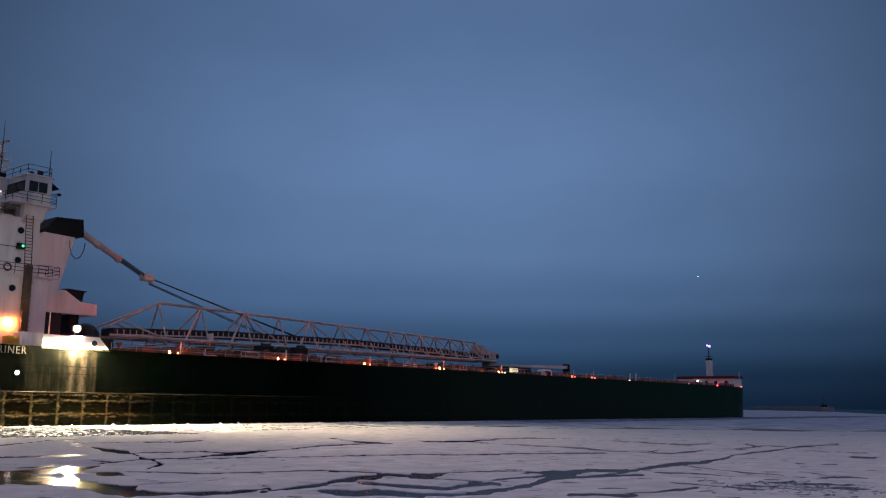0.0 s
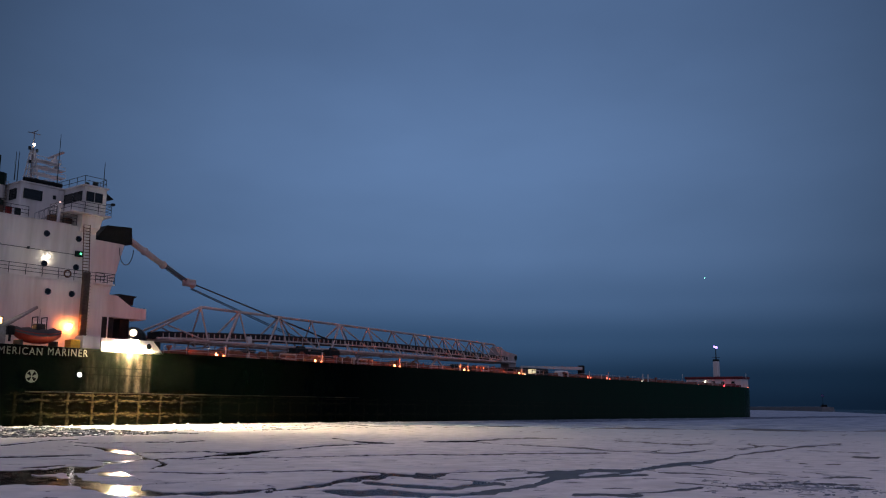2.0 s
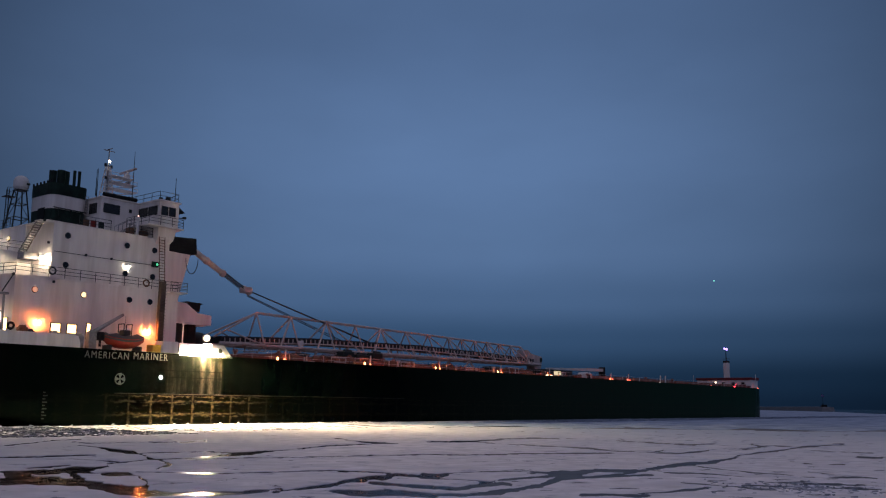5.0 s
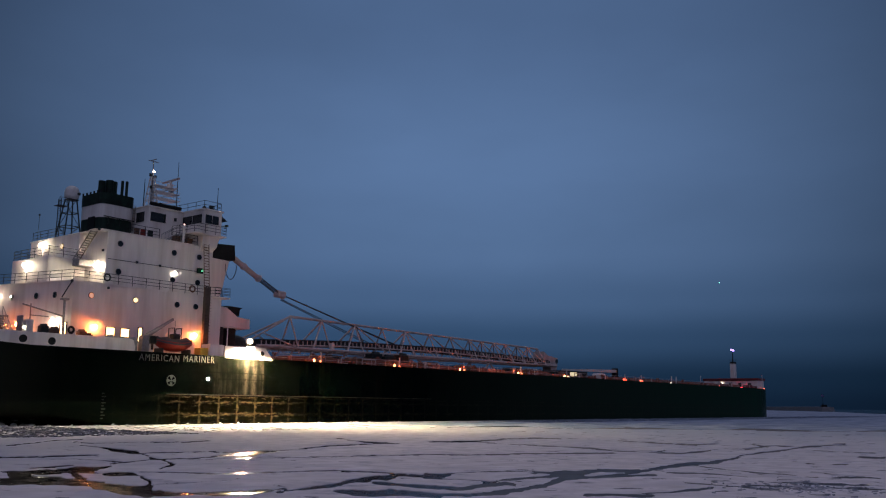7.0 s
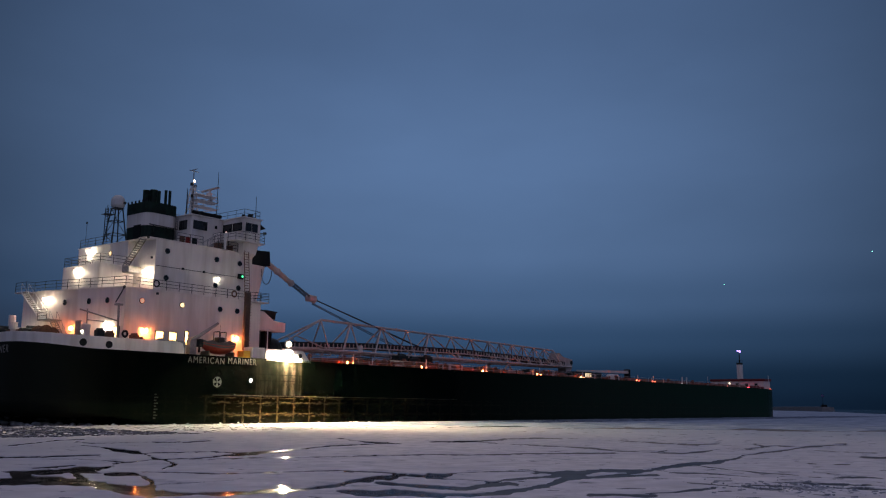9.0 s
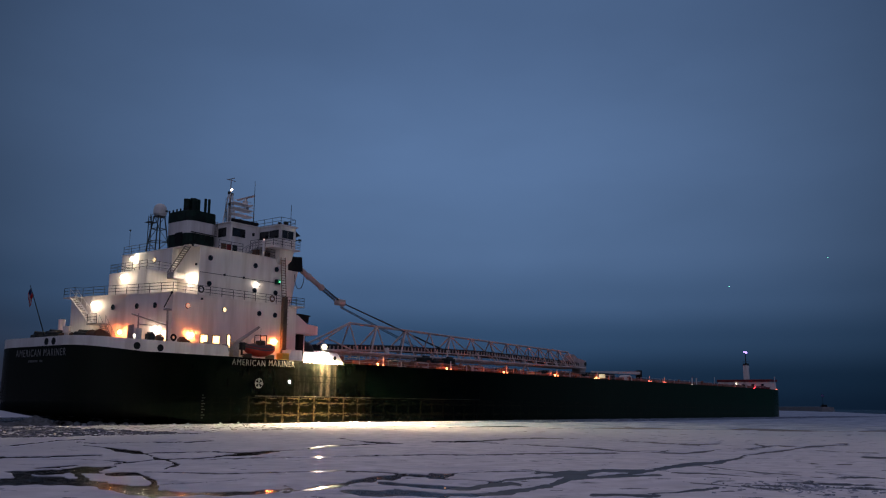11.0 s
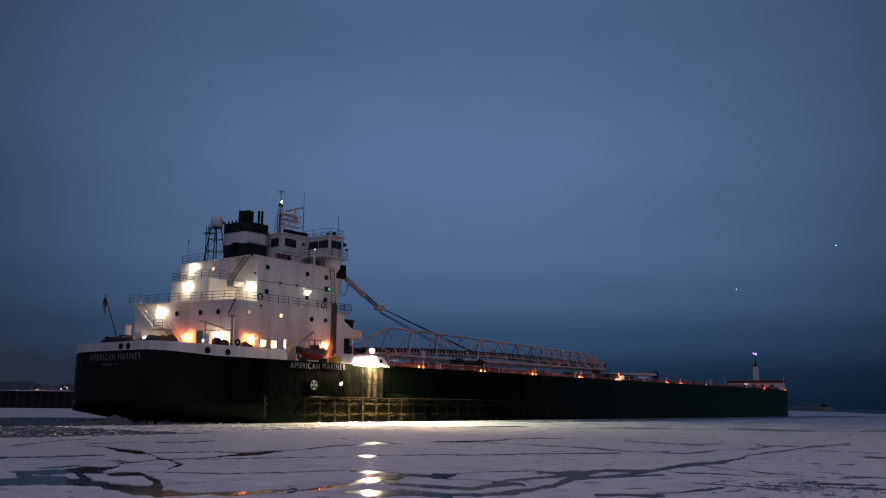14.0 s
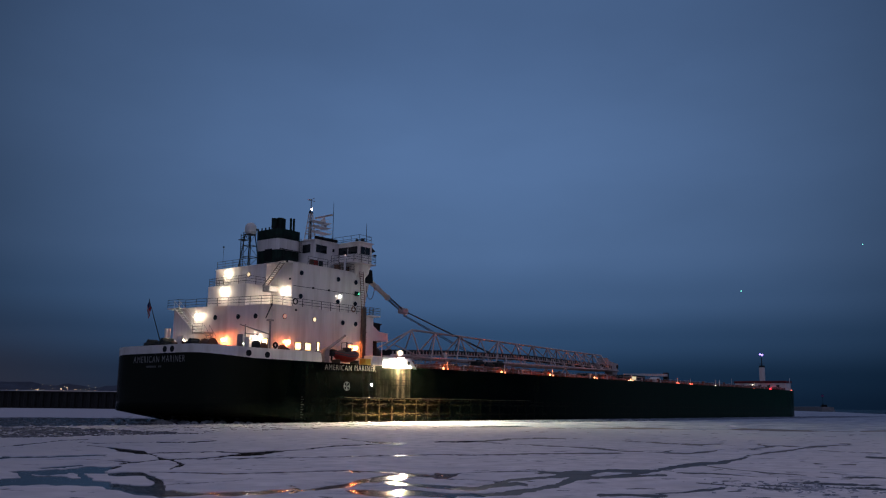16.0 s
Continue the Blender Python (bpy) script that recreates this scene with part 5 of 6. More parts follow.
railing(PILOT, [(26.5, 12.0, 24.5), (26.5, 4.1, 24.5), (28.9, 4.1, 24.5), (29.3, 7.2, 24.5), (29.4, 16.5, 24.5)], 0.95, 2)
part("balcony", box(B(), 28.0, 30.2, 3.2, 6.0, 14.2, 14.34, 0.03), WHITE, T1)
railing(T1, [(28.0, 3.25, 14.34), (30.15, 3.25, 14.34), (30.15, 6.0, 14.34)])


def ring(bm, c, R, r, axis="y"):
    n, k = 16, 6
    vs = []
    for i in range(n):
        a = i * 2 * math.pi / n
        for j in range(k):
            b = j * 2 * math.pi / k
            q = R + r * math.cos(b)
            u, w, h = q * math.cos(a), q * math.sin(a), r * math.sin(b)
            vs.append(bm.verts.new((c[0] + u, c[1] + h, c[2] + w) if axis == "y" else (c[0] + h, c[1] + u, c[2] + w)))
    for i in range(n):
        for j in range(k):
            bm.faces.new((vs[i * k + j], vs[i * k + (j + 1) % k], vs[((i + 1) % n) * k + (j + 1) % k], vs[((i + 1) % n) * k + j]))
    return bm


for c in ((14.5, 3.55, 14.95), (25.1, 3.55, 14.9)):
    part("life_ring", ring(B(), c, 0.34, 0.09), DARK_GREY if c[0] < 20 else RUST, SHIP, "dark life ring on the rail")

# ladder and duct up the side
bm = B()
for s in (26.75, 27.45):
    rod(bm, (s, 3.55, 14.3), (s, 4.25, 21.5), 0.05, 5)
for k in range(22):
    z = 14.5 + k * 0.32
    rod(bm, (26.75, 3.55 + (z - 14.3) * 0.097, z), (27.45, 3.55 + (z - 14.3) * 0.097, z), 0.035, 4)
part("ladder", bm, RUST, T3, "dark rusty steel ladder")
bm = box(B(), 26.8, 27.5, 3.35, 3.8, 8.4, 15.3, 0.04)
for k in range(20):
    rod(bm, (26.6, 3.30, 8.6 + k * 0.33), (27.55, 3.30, 8.6 + k * 0.33), 0.03, 4)
part("ladder_trunk", bm, TRUNK, T1, "dark rusty ladder trunk")
part("sidelight", ball(B(), (26.7, 4.15, 17.2), 0.12, 8), LAMP_GREEN, T3, "green starboard sidelight")
part("hand_wire", rod(B(), (15.0, 4.55, 17.1), (26.6, 4.55, 17.1), 0.03, 4), DARK_GREY, T3)
part("sidelight_screen", box(B(), 26.2, 27.0, 4.3, 4.5, 16.9, 17.5, 0.02), BLACK, T3)


def stair(parent, a, b, width_dir, w=0.8, n=14, mat=None, rails=True):
    a, b, d = Vector(a), Vector(b), Vector(width_dir).normalized() * w
    bm = B()
    for off in (Vector(), d):
        rod(bm, a + off, b + off, 0.09, 4)
        up = Vector((0, 0, 0.95))
        if rails:
            rod(bm, a + off + up, b + off + up, 0.035, 4)
        for k in range(5 if rails else 0):
            p = a.lerp(b, k / 4) + off
            rod(bm, p, p + up, 0.03, 4)
    for k in range(n):
        p = a.lerp(b, (k + 0.5) / n)
        q = p + d
        rod(bm, p, q, 0.07, 4)
    part("stair", bm, mat or GREY, parent, "steel stair with handrails")


stair(T3, (22.9, 6.2, 20.2), (24.9, 6.2, 21.45), (0, 1, 0), 0.7, 7, GREY)
stair(T3, (13.4, 8.6, 17.1), (13.4, 5.4, 20.0), (1, 0, 0), 0.7, 13, GREY, False)
part("stair_landing", box(B(), 13.4, 15.0, 4.7, 5.8, 20.0, 20.1), WHITE, T3)
stair(T1, (8.2, 14.2, 11.0), (8.15, 18.6, 14.3), (-1, 0, 0), 0.8, 14, WHITE_TRIM)
part("stair_landing", box(B(), 7.2, 8.9, 12.3, 14.4, 10.85, 11.0), GREY, T1)
railing(T1, [(7.2, 14.3, 11.0), (7.2, 12.4, 11.0)])
stair(T1, (8.3, 9.6, 8.0), (8.3, 12.4, 10.95), (-1, 0, 0), 0.8, 12)

part("equipment_box", box(B(), 13.3, 14.9, 7.2, 8.5, 16.4, 17.1, 0.05), GREY, T3, "grey equipment box")

# lamps on the deckhouse
lamp_fitting(T1, (8.0, 14.7, 13.25), 0.25, LAMP_WHITE, (-1, 0, 0), "bright floodlight")
lamp_fitting(T1, (9.0, 10.55, 10.0), 0.28, LAMP_SODIUM, (-1, 0, 0), "orange sodium lamp")
lamp_fitting(T1, (10.2, 5.85, 10.2), 0.30, LAMP_WHITE, (-1, 0, 0), "bright floodlight")
lamp_fitting(T1, (7.4, 16.3, 10.0), 0.20, LAMP_WHITE, (-1, 0, 0), "bright floodlight")
lamp_fitting(T1, (13.5, 3.45, 9.75), 0.30, LAMP_SODIUM, (0, -1, 0), "orange sodium lamp")
lamp_fitting(T1, (25.75, 3.45, 9.7), 0.30, LAMP_SODIUM, (0, -1, 0), "orange sodium lamp")
lamp_fitting(T2, (10.35, 12.8, 16.5), 0.32, LAMP_WHITE, (-1, 0, 0), "bright floodlight")
lamp_fitting(T3, (13.8, 16.4, 19.5), 0.30, LAMP_WHITE, (-1, 0, 0), "bright floodlight")
lamp_fitting(T3, (14.5, 5.9, 16.4), 0.32, LAMP_WHITE, (-1, 0, 0), "bright floodlight")
lamp_fitting(T3, (23.3, 4.35, 16.5), 0.25, LAMP_SOFT, (0, -1, 0), "bright floodlight")


def floodlight():
    """The overside floodlight on the forward bulwark, with an added source for its beam."""
    f = part("floodlight", rod(B(), (30.6, 0.25, 7.2), (30.6, 0.25, 9.1), 0.06, 6), GREY, SHIP, "overside floodlight on a short post")
    part("lamp_housing", box(B(), 30.3, 30.9, -0.05, 0.3, 8.95, 9.5, 0.05), GREY, f)
    part("lamp_glass", ball(B(), (30.6, -0.16, 9.2), 0.36, 14), LIT_GLASS, f, "glowing lamp glass")
    # added source outside the bulwark throws the beam; hood and cheeks screen the house
    o = part("beam_source", box(rod(B(), (30.5, 0.0, 8.50), (30.5, -0.50, 8.50), 0.03, 6), 29.9, 31.1, -0.42, -0.01, 8.47, 8.50, 0.01), WHITE_TRIM, SHIP, "added beam source under a flat hood on a bracket")
    for q, low in ((29.92, 8.23), (31.08, 8.15)):
        part("beam_baffle", box(B(), q - 0.02, q + 0.02, -0.42, -0.01, low, 8.47), WHITE_TRIM, o)
    part("bulb", ball(B(), (30.5, -0.21, 8.30), 0.085, 14), FLOOD, o, "glowing floodlight")
    part("light_post", rod(rod(B(), (28.6, 1.4, 7.2), (28.6, 1.4, 10.9), 0.06, 6), (28.6, 1.4, 10.9), (29.6, 1.4, 10.8), 0.05, 5), WHITE_TRIM, SHIP, "thin white light post")


floodlight()

# deck gear round the house
def lifeboat():
    e = part("lifeboat", B(), ORANGE, SHIP, "red rescue boat with a grey cover and black motor")
    bm = B()
    n, k = 13, 7
    rows = []
    for i in range(n):
        u = i / (n - 1) * 2 - 1
        w = 0.95 * max(0.05, 1 - abs(u) ** 2.6)
        row = []
        for j in range(k):
            a = math.pi * (j / (k - 1))
            row.append(bm.verts.new((20.6 + 2.4 * u, 0.95 - w * math.cos(a), 8.75 + 0.35 * u * u - 0.95 * math.sin(a) * (1 - 0.5 * abs(u) ** 3))))
        rows.append(row)
    for a, b in zip(rows[:-1], rows[1:]):
        for j in range(k - 1):
            bm.faces.new((a[j], b[j], b[j + 1], a[j + 1]))
    bmesh.ops.solidify(bm, geom=bm.faces[:], thickness=0.05)
    e.matrix_basis = pose(0.55, 0, -0.25)
    part("boat_hull", bm, ORANGE, e, smooth=True)
    bm = B()
    rows = []
    for i in range(n):
        u = i / (n - 1) * 2 - 1
        w = 1.0 * max(0.05, 1 - abs(u) ** 2.6)
        row = []
        for j in range(k):
            a = math.pi * (j / (k - 1))
            row.append(bm.verts.new((20.6 + 2.4 * u, 0.95 - w * math.cos(a), 8.45 + 0.45 * u * u + (0.75 + 0.12 * math.sin(i * 2.1)) * math.sin(a) * (1 - abs(u) ** 4 * 0.6))))
        rows.append(row)
    for a, b in zip(rows[:-1], rows[1:]):
        for j in range(k - 1):
            bm.faces.new((a[j], a[j + 1], b[j + 1], b[j]))
    part("boat_cover", bm, COVER, e, "wrinkled grey cover", smooth=True)
    part("outboard_motor", rod(box(B(), 17.7, 18.4, 0.6, 1.3, 8.5, 9.35, 0.12), (18.05, 0.95, 7.9), (18.05, 0.95, 8.6), 0.12, 8), BLACK, e, "black outboard motor")
    bm = B()
    for q in (20.3, 21.2):
        for w in (0.45, 1.45):
            rod(bm, (q, w, 9.1), (q, w, 10.3), 0.05, 6)
        rod(bm, (q, 0.45, 10.3), (q, 1.45, 10.3), 0.05, 6)
    part("boat_frame", box(bm, 20.3, 21.2, 0.5, 1.4, 9.1, 9.7, 0.1), DARK_GREY, e, "dark console and frame")
    for s in (18.9, 22.3):
        part("cradle", box(B(), s - 0.12, s + 0.12, 0.3, 1.7, 7.35, 8.1, 0.03), DARK_GREY, e)
    bm = side_prism(B(), [(16.9, 7.2), (17.7, 7.2), (17.7, 9.2), (17.35, 9.5), (16.9, 9.2)], 1.0, 1.7)
    rod(bm, (17.3, 1.2, 9.2), (20.4, 0.9, 11.25), 0.25, 8, 0.15)
    rod(bm, (20.7, 0.9, 11.1), (20.7, 0.9, 9.4), 0.025, 4)
    part("davit", bm, GREY, e, "grey davit arm")
    part("life_raft", rod(B(), (20.9, 2.4, 9.6), (22.1, 2.4, 9.6), 0.42, 12), WHITE, e, "white life raft canister")


lifeboat()
bm = rod(B(), (9.4, 2.2, 8.0), (9.3, 2.2, 12.1), 0.12, 8)
rod(bm, (9.35, 2.2, 10.4), (5.8, 3.5, 11.4), 0.07, 6)
rod(bm, (6.7, 3.5, 8.0), (6.65, 3.5, 11.5), 0.07, 6)
rod(bm, (6.7, 3.5, 10.4), (8.2, 2.8, 10.3), 0.05, 6)
box(bm, 8.95, 9.65, 1.9, 2.5, 12.0, 12.2, 0.03)
part("stores_crane", bm, GREY, SHIP, "slim grey stores crane")
part("stern_locker", box(B(), 6.0, 6.75, 2.8, 3.6, 7.2, 9.95, 0.08), WHITE_TRIM, SHIP, "white upright locker by the stern crane")
part("locker_door", box(B(), 5.3, 5.42, 2.3, 3.3, 8.6, 10.2, 0.03), GREY, SHIP, "grey leaning locker door")
for q, w, z, c in ((7.6, 2.6, 9.5, DARK_GREY), (8.6, 2.4, 9.3, RUST), (11.2, 2.0, 9.2, RUST), (12.0, 2.2, 8.9, DARK_GREY), (14.1, 1.6, 8.85, GREY), (16.6, 1.5, 8.75, GREY)):
    bm = box(B(), q - 0.42, q + 0.42, w - 0.35, w + 0.35, 7.2, z - 0.1, 0.07)
    rod(bm, (q - 0.3, w, z - 0.1), (q + 0.3, w, z - 0.05), 0.16, 8)
    part("deck_gear", bm, c, SHIP, "small piece of deck gear behind the bulwark")
bm = ring(rod(B(), (10.1, 2.0, 8.0), (10.1, 2.0, 8.8), 0.1, 6), (10.1, 2.0, 9.15), 0.28, 0.12)
part("hose_reel", bm, BLACK, SHIP, "dark round hose reel")
lamp_fitting(SHIP, (5.9, 3.0, 9.15), 0.17, LAMP_SOFT, (0, -1, 0), "small round white lamp", "deck_light")
for s, l, w in ((4.5, 13.5, 1.8), (5.6, 9.0, 2.0), (3.6, 6.3, 1.4)):
    bm = rod(B(), (s, l - w / 2, 9.0), (s, l + w / 2, 9.0), 0.55, 12)
    for q in (-1, 1):
        rod(bm, (s, l + q * w / 2, 9.0), (s, l + q * (w / 2 + 0.1), 9.0), 0.75, 12)
    box(bm, s - 0.8, s + 0.8, l - w / 2 - 0.2, l + w / 2 + 0.2, deck_z(s) - 0.1, 8.55)
    part("mooring_winch", bm, RUST, SHIP, "rusty mooring winch")
part("vent_post", rod(B(), (6.6, 18.6, 7.3), (6.6, 18.6, 11.6), 0.38, 12), WHITE, SHIP, "white round vent post")
for s, l, w, h in ((3.2, 16.8, 0.9, 9.9), (4.2, 15.2, 1.1, 10.1), (2.2, 12.6, 0.8, 9.7), (6.9, 12.4, 1.0, 9.7), (5.2, 11.2, 0.9, 10.0), (2.9, 8.2, 0.8, 9.5)):
    part("deck_machinery", rod(box(B(), s - w, s + w, l - w * 0.6, l + w * 0.6, deck_z(s) - 0.1, h - 0.4, 0.08), (s - w * 0.7, l, h - 0.35), (s + w * 0.7, l, h - 0.35), 0.36, 10), DARK_GREY, SHIP, "dark greasy deck machinery")
for s, l in ((6.5, 17.4), (3.0, 11.0)):
    part("vent", rod(rod(B(), (s, l, 7.2), (s, l, 9.6), 0.25, 10), (s, l, 9.5), (s, l, 10.2), 0.42, 10), WHITE, SHIP, "white mushroom vent")


def flag():
    st = part("flagstaff", rod(B(), (1.3, 11.9, 8.4), (-1.0, 11.9, 14.3), 0.07, 6, 0.04), DARK_GREY, SHIP, "leaning flagstaff at the stern")
    def cloth(u0, u1, v0, v1, mat, name):
        bm = B()
        g = [[bm.verts.new((-0.92 + 0.34 * v - 0.05 * u, 11.95 + 0.30 * u + 0.18 * math.sin(3.2 * u + v * 1.3) * u, 14.0 - v * 0.85 - u * 0.75)) for v in np.linspace(v0, v1, 5)] for u in np.linspace(u0, u1, 7)]
        for a, b in zip(g[:-1], g[1:]):
            for j in range(4):
                bm.faces.new((a[j], b[j], b[j + 1], a[j + 1]))
        bmesh.ops.solidify(bm, geom=bm.faces[:], thickness=0.01)
        part(name, bm, mat, st)
    cloth(0.0, 0.6, 0.0, 0.55, FLAGBLUE, "flag_canton")
    cloth(0.0, 0.6, 0.56, 1.05, FLAGCLOTH, "flag_stripes")
    for k in range(5):
        cloth(0.61, 1.5, k * 0.21, k * 0.21 + 0.2, FLAGCLOTH if k % 2 == 0 else WHITE_TRIM, "flag_stripes")


flag()


def stern_wash():
    bm = B()
    rng = random.Random(5)
    for k in range(70):
        x, l = rng.uniform(1.5, 9.0), rng.uniform(1.0, 20.0)
        r = rng.uniform(0.12, 0.42)
        ball(bm, (x, l, -0.05 + r * 0.15), r, 7, rng.uniform(0.3, 0.8))
    tagged(part("stern_wash", bm, BRASH, SHIP, "churned grey water and ice under the stern"), kind="stuff")


stern_wash()


# ---- unloading boom ----
def boom_tower():
    t = part("boom_tower", side_prism(B(), [(29.5, 7.2), (33.0, 7.2), (33.7, 13.6), (35.3, 20.0), (31.8, 20.1), (29.5, 17.0)], 10.2, 14.0), WHITE, SHIP, "white tower that carries the unloading boom")
    part("sheave_head", side_prism(B(), [(32.1, 20.6), (33.2, 22.0), (36.3, 22.2), (36.5, 20.25), (35.3, 20.0), (32.5, 20.1)], 10.5, 13.6), BLACK, t, "black sheave head")
    bm = rod(B(), (36.4, 11.9, 21.25), (42.0, 12.4, 18.75), 0.40, 10, 0.34)
    for u in (0.0, 0.5, 1.0):
        p = Vector((36.4, 11.9, 21.25)).lerp((42.0, 12.4, 18.75), u)
        ball(bm, p, 0.5, 8)
    part("hoist_sleeve", bm, BOOM, t, "pale sleeve over the hoist ropes")
    bm = B()
    for dl in (-0.35, 0.35):
        rod(bm, (42.2, 12.6 + dl, 18.9), (46.0, 12.6 + dl, 17.05), 0.09, 5)
        rod(bm, (42.2, 12.6 + dl, 18.7), (46.0, 12.6 + dl, 16.85), 0.06, 5)
    part("hoist_rope", bm, ROPE, t)
    bm = box(B(), 45.4, 46.8, 12.0, 13.2, 16.6, 17.4, 0.12)
    ball(bm, (45.7, 12.6, 17.1), 0.5, 8)
    ball(bm, (46.6, 12.6, 16.8), 0.45, 8)
    part("hoist_block", bm, BOOM, t, "pale rust-streaked hoist block")
    for dl, end in ((-0.9, (73.0, 10.5)), (-0.3, (73.0, 10.6)), (0.4, (66.0, 11.0)), (0.9, (66.0, 10.9))):
        part("pendant_rope", rod(B(), (46.6, 12.6 + dl * 0.4, 16.95 + (0.12 * dl if dl < 0 else -0.5 - 0.15 * dl)), (end[0], 12.2 + dl, end[1]), 0.085 if dl < 0 else 0.06, 5), ROPE, t)
    bm = B()
    pts = [Vector((35.6 + 0.9 * math.cos(a), 10.2, 19.6 + 1.9 * math.sin(a))) for a in np.linspace(math.pi, 2 * math.pi, 10)]
    for a, b in zip(pts[:-1], pts[1:]):
        rod(bm, a, b, 0.05, 5)
    part("hanging_hose", bm, ROPE, t)
    railing(t, [(29.7, 9.9, 17.2), (31.5, 9.9, 20.0)], 1.0, 2)
    h = part("control_cab", side_prism(B(), [(31.4, 11.4), (31.4, 13.9), (33.5, 13.8), (35.2, 12.75), (37.2, 12.6), (37.2, 11.4)], 7.9, 11.0), WHITE, SHIP, "white control cab before the deckhouse")
    part("cab_visor", side_prism(B(), [(33.9, 13.5), (33.7, 14.05), (36.0, 13.95), (35.6, 13.7), (35.5, 12.9)], 8.0, 9.6), BLACK, h)
    part("cab_leg", box(B(), 31.6, 33.4, 8.2, 9.8, 7.2, 11.4, 0.05), DARK_GREY, h)
    part("cab_leg", box(B(), 34.4, 35.6, 8.6, 10.4, 7.2, 11.4, 0.05), BLACK, h)
    bm = box(B(), 33.2, 40.5, 9.5, 14.5, 7.2, 9.2, 0.1)
    ball(bm, (38.3, 11.9, 9.3), 1.6, 14)
    part("boom_pivot", bm, DARK_GREY, SHIP, "dark boom pivot housing")


boom_tower()


def boom():
    b = part("unloading_boom", B(), BOOM, SHIP, "long pale steel truss boom with a belt conveyor")
    def low(s):
        return 9.0 + (s - 50) * 0.0145
    def top(s):
        return 14.05 - (s - 47.5) * 0.0155
    nodes = [47.5, 53.6, 60.4, 66.4, 72.0, 77.9, 83.5, 88.9, 92.5, 96.3, 100.0, 103.8, 107.5, 111.1]
    bm = B()
    for l in (9.7, 14.1):
        rod(bm, (40.0, l, 9.6), (114.6, l, low(114.6)), 0.18, 6)
    rod(bm, (nodes[0], 11.9, top(nodes[0])), (nodes[-1], 11.9, top(nodes[-1])), 0.17, 6)
    rod(bm, (39.8, 10.6, 10.4), (nodes[0], 11.9, top(nodes[0])), 0.13, 6)
    rod(bm, (39.8, 13.2, 10.4), (nodes[0], 11.9, top(nodes[0])), 0.13, 6)
    rod(bm, (nodes[-1], 11.9, top(nodes[-1])), (113.2, 11.9, 12.0), 0.12, 6)
    part("chord", bm, BOOM, b)
    bm = B()
    for i, s in enumerate(nodes):
        for ll in (9.7, 14.1):
            rod(bm, (s, 11.9, top(s)), (s, ll, low(s)), 0.115, 5)
            if i in (1, 2, 4):
                m = nodes[i] - 3.9
                rod(bm, (s, 11.9, top(s)), (m, ll, low(m)), 0.14, 5)
            if i == 2 or 4 <= i < len(nodes) - 1:
                m = nodes[i + 1]
                rod(bm, (s, 11.9, top(s)), (m, ll, low(m)), 0.105, 5)
        rod(bm, (s, 9.7, low(s)), (s, 14.1, low(s)), 0.08, 5)
    for ll in (9.7, 14.1):
        rod(bm, (42.2, 11.0 if ll < 12 else 12.8, 11.4), (nodes[0] + 1.0, ll, 9.3), 0.10, 5)
    part("lattice", bm, BOOM, b)
    bm = B()
    arch = ((41.0, 9.72), (57.0, 10.42), (80.0, 10.78), (100.0, 10.52), (113.5, 10.25))

    def belt_z(q):
        return float(np.interp(q, [p[0] for p in arch], [p[1] for p in arch]))
    side_prism(bm, [(q, z) for q, z in arch] + [(q, z + (0.82 if q < 110 else 0.7)) for q, z in arch[::-1]], 10.6, 13.2)
    part("belt_trough", bm, BELT, b, "dark belt conveyor")
    for l in (10.5, 13.3):
        for up, r in ((0.02, 0.11),):
            bm = B()
            for (q0, z0), (q1, z1) in zip(arch[:-1], arch[1:]):
                rod(bm, (q0, l, z0 + up), (q1, l, z1 + up), r, 6)
            part("belt_stringer", bm, BOOM, b)
    first = part("idler_frame", box(B(), -0.032, 0.032, 10.44, 10.58, 0.0, 0.62), BOOM, b)
    for k in range(88):
        q = 41.4 + k * 0.82
        if k == 0:
            first.matrix_basis = pose(q, 0, belt_z(q))
        else:
            shared("idler_frame", first, b, (q, 0, belt_z(q)))
    for k in range(24):
        q = 42.5 + k * 3.0
        for l0, l1 in ((9.75, 10.5), (14.05, 13.3)):
            part("belt_hanger", rod(B(), (q, l0, 9.0 + (q - 50) * 0.0145), (q, l1, belt_z(q)), 0.05, 5), BOOM, b)
    part("boom_head", side_prism(B(), [(111.6, 9.75), (115.6, 9.85), (116.5, 10.3), (116.6, 11.5), (113.0, 11.9), (111.6, 12.6)], 10.7, 13.1), BOOM, b, "pale boom head chute")
    part("head_drum", rod(B(), (116.2, 10.6, 10.9), (116.2, 13.2, 10.9), 0.42, 12), DARK_GREY, b)
    part("head_chute", side_prism(B(), [(114.6, 8.9), (116.4, 8.7), (116.9, 9.9), (114.4, 9.9)], 11.0, 12.8), BOOM, b, "small chute under the boom head")
    part("junction_box", box(B(), 53.6, 54.2, 9.8, 10.3, 9.8, 10.7, 0.04), WHITE, b)
    for s, w, h in ((61.5, 1.1, 9.6), (64.4, 1.3, 9.3), (67.6, 1.0, 9.7)):
        bm = rod(box(B(), s - w, s + w, 8.2, 10.2, 8.0, h, 0.1), (s - w * 0.6, 8.6, h), (s + w * 0.6, 8.6, h), 0.3, 8)
        part("deck_housing", bm, DARK_GREY, SHIP, "dark grey machinery housing under the boom")
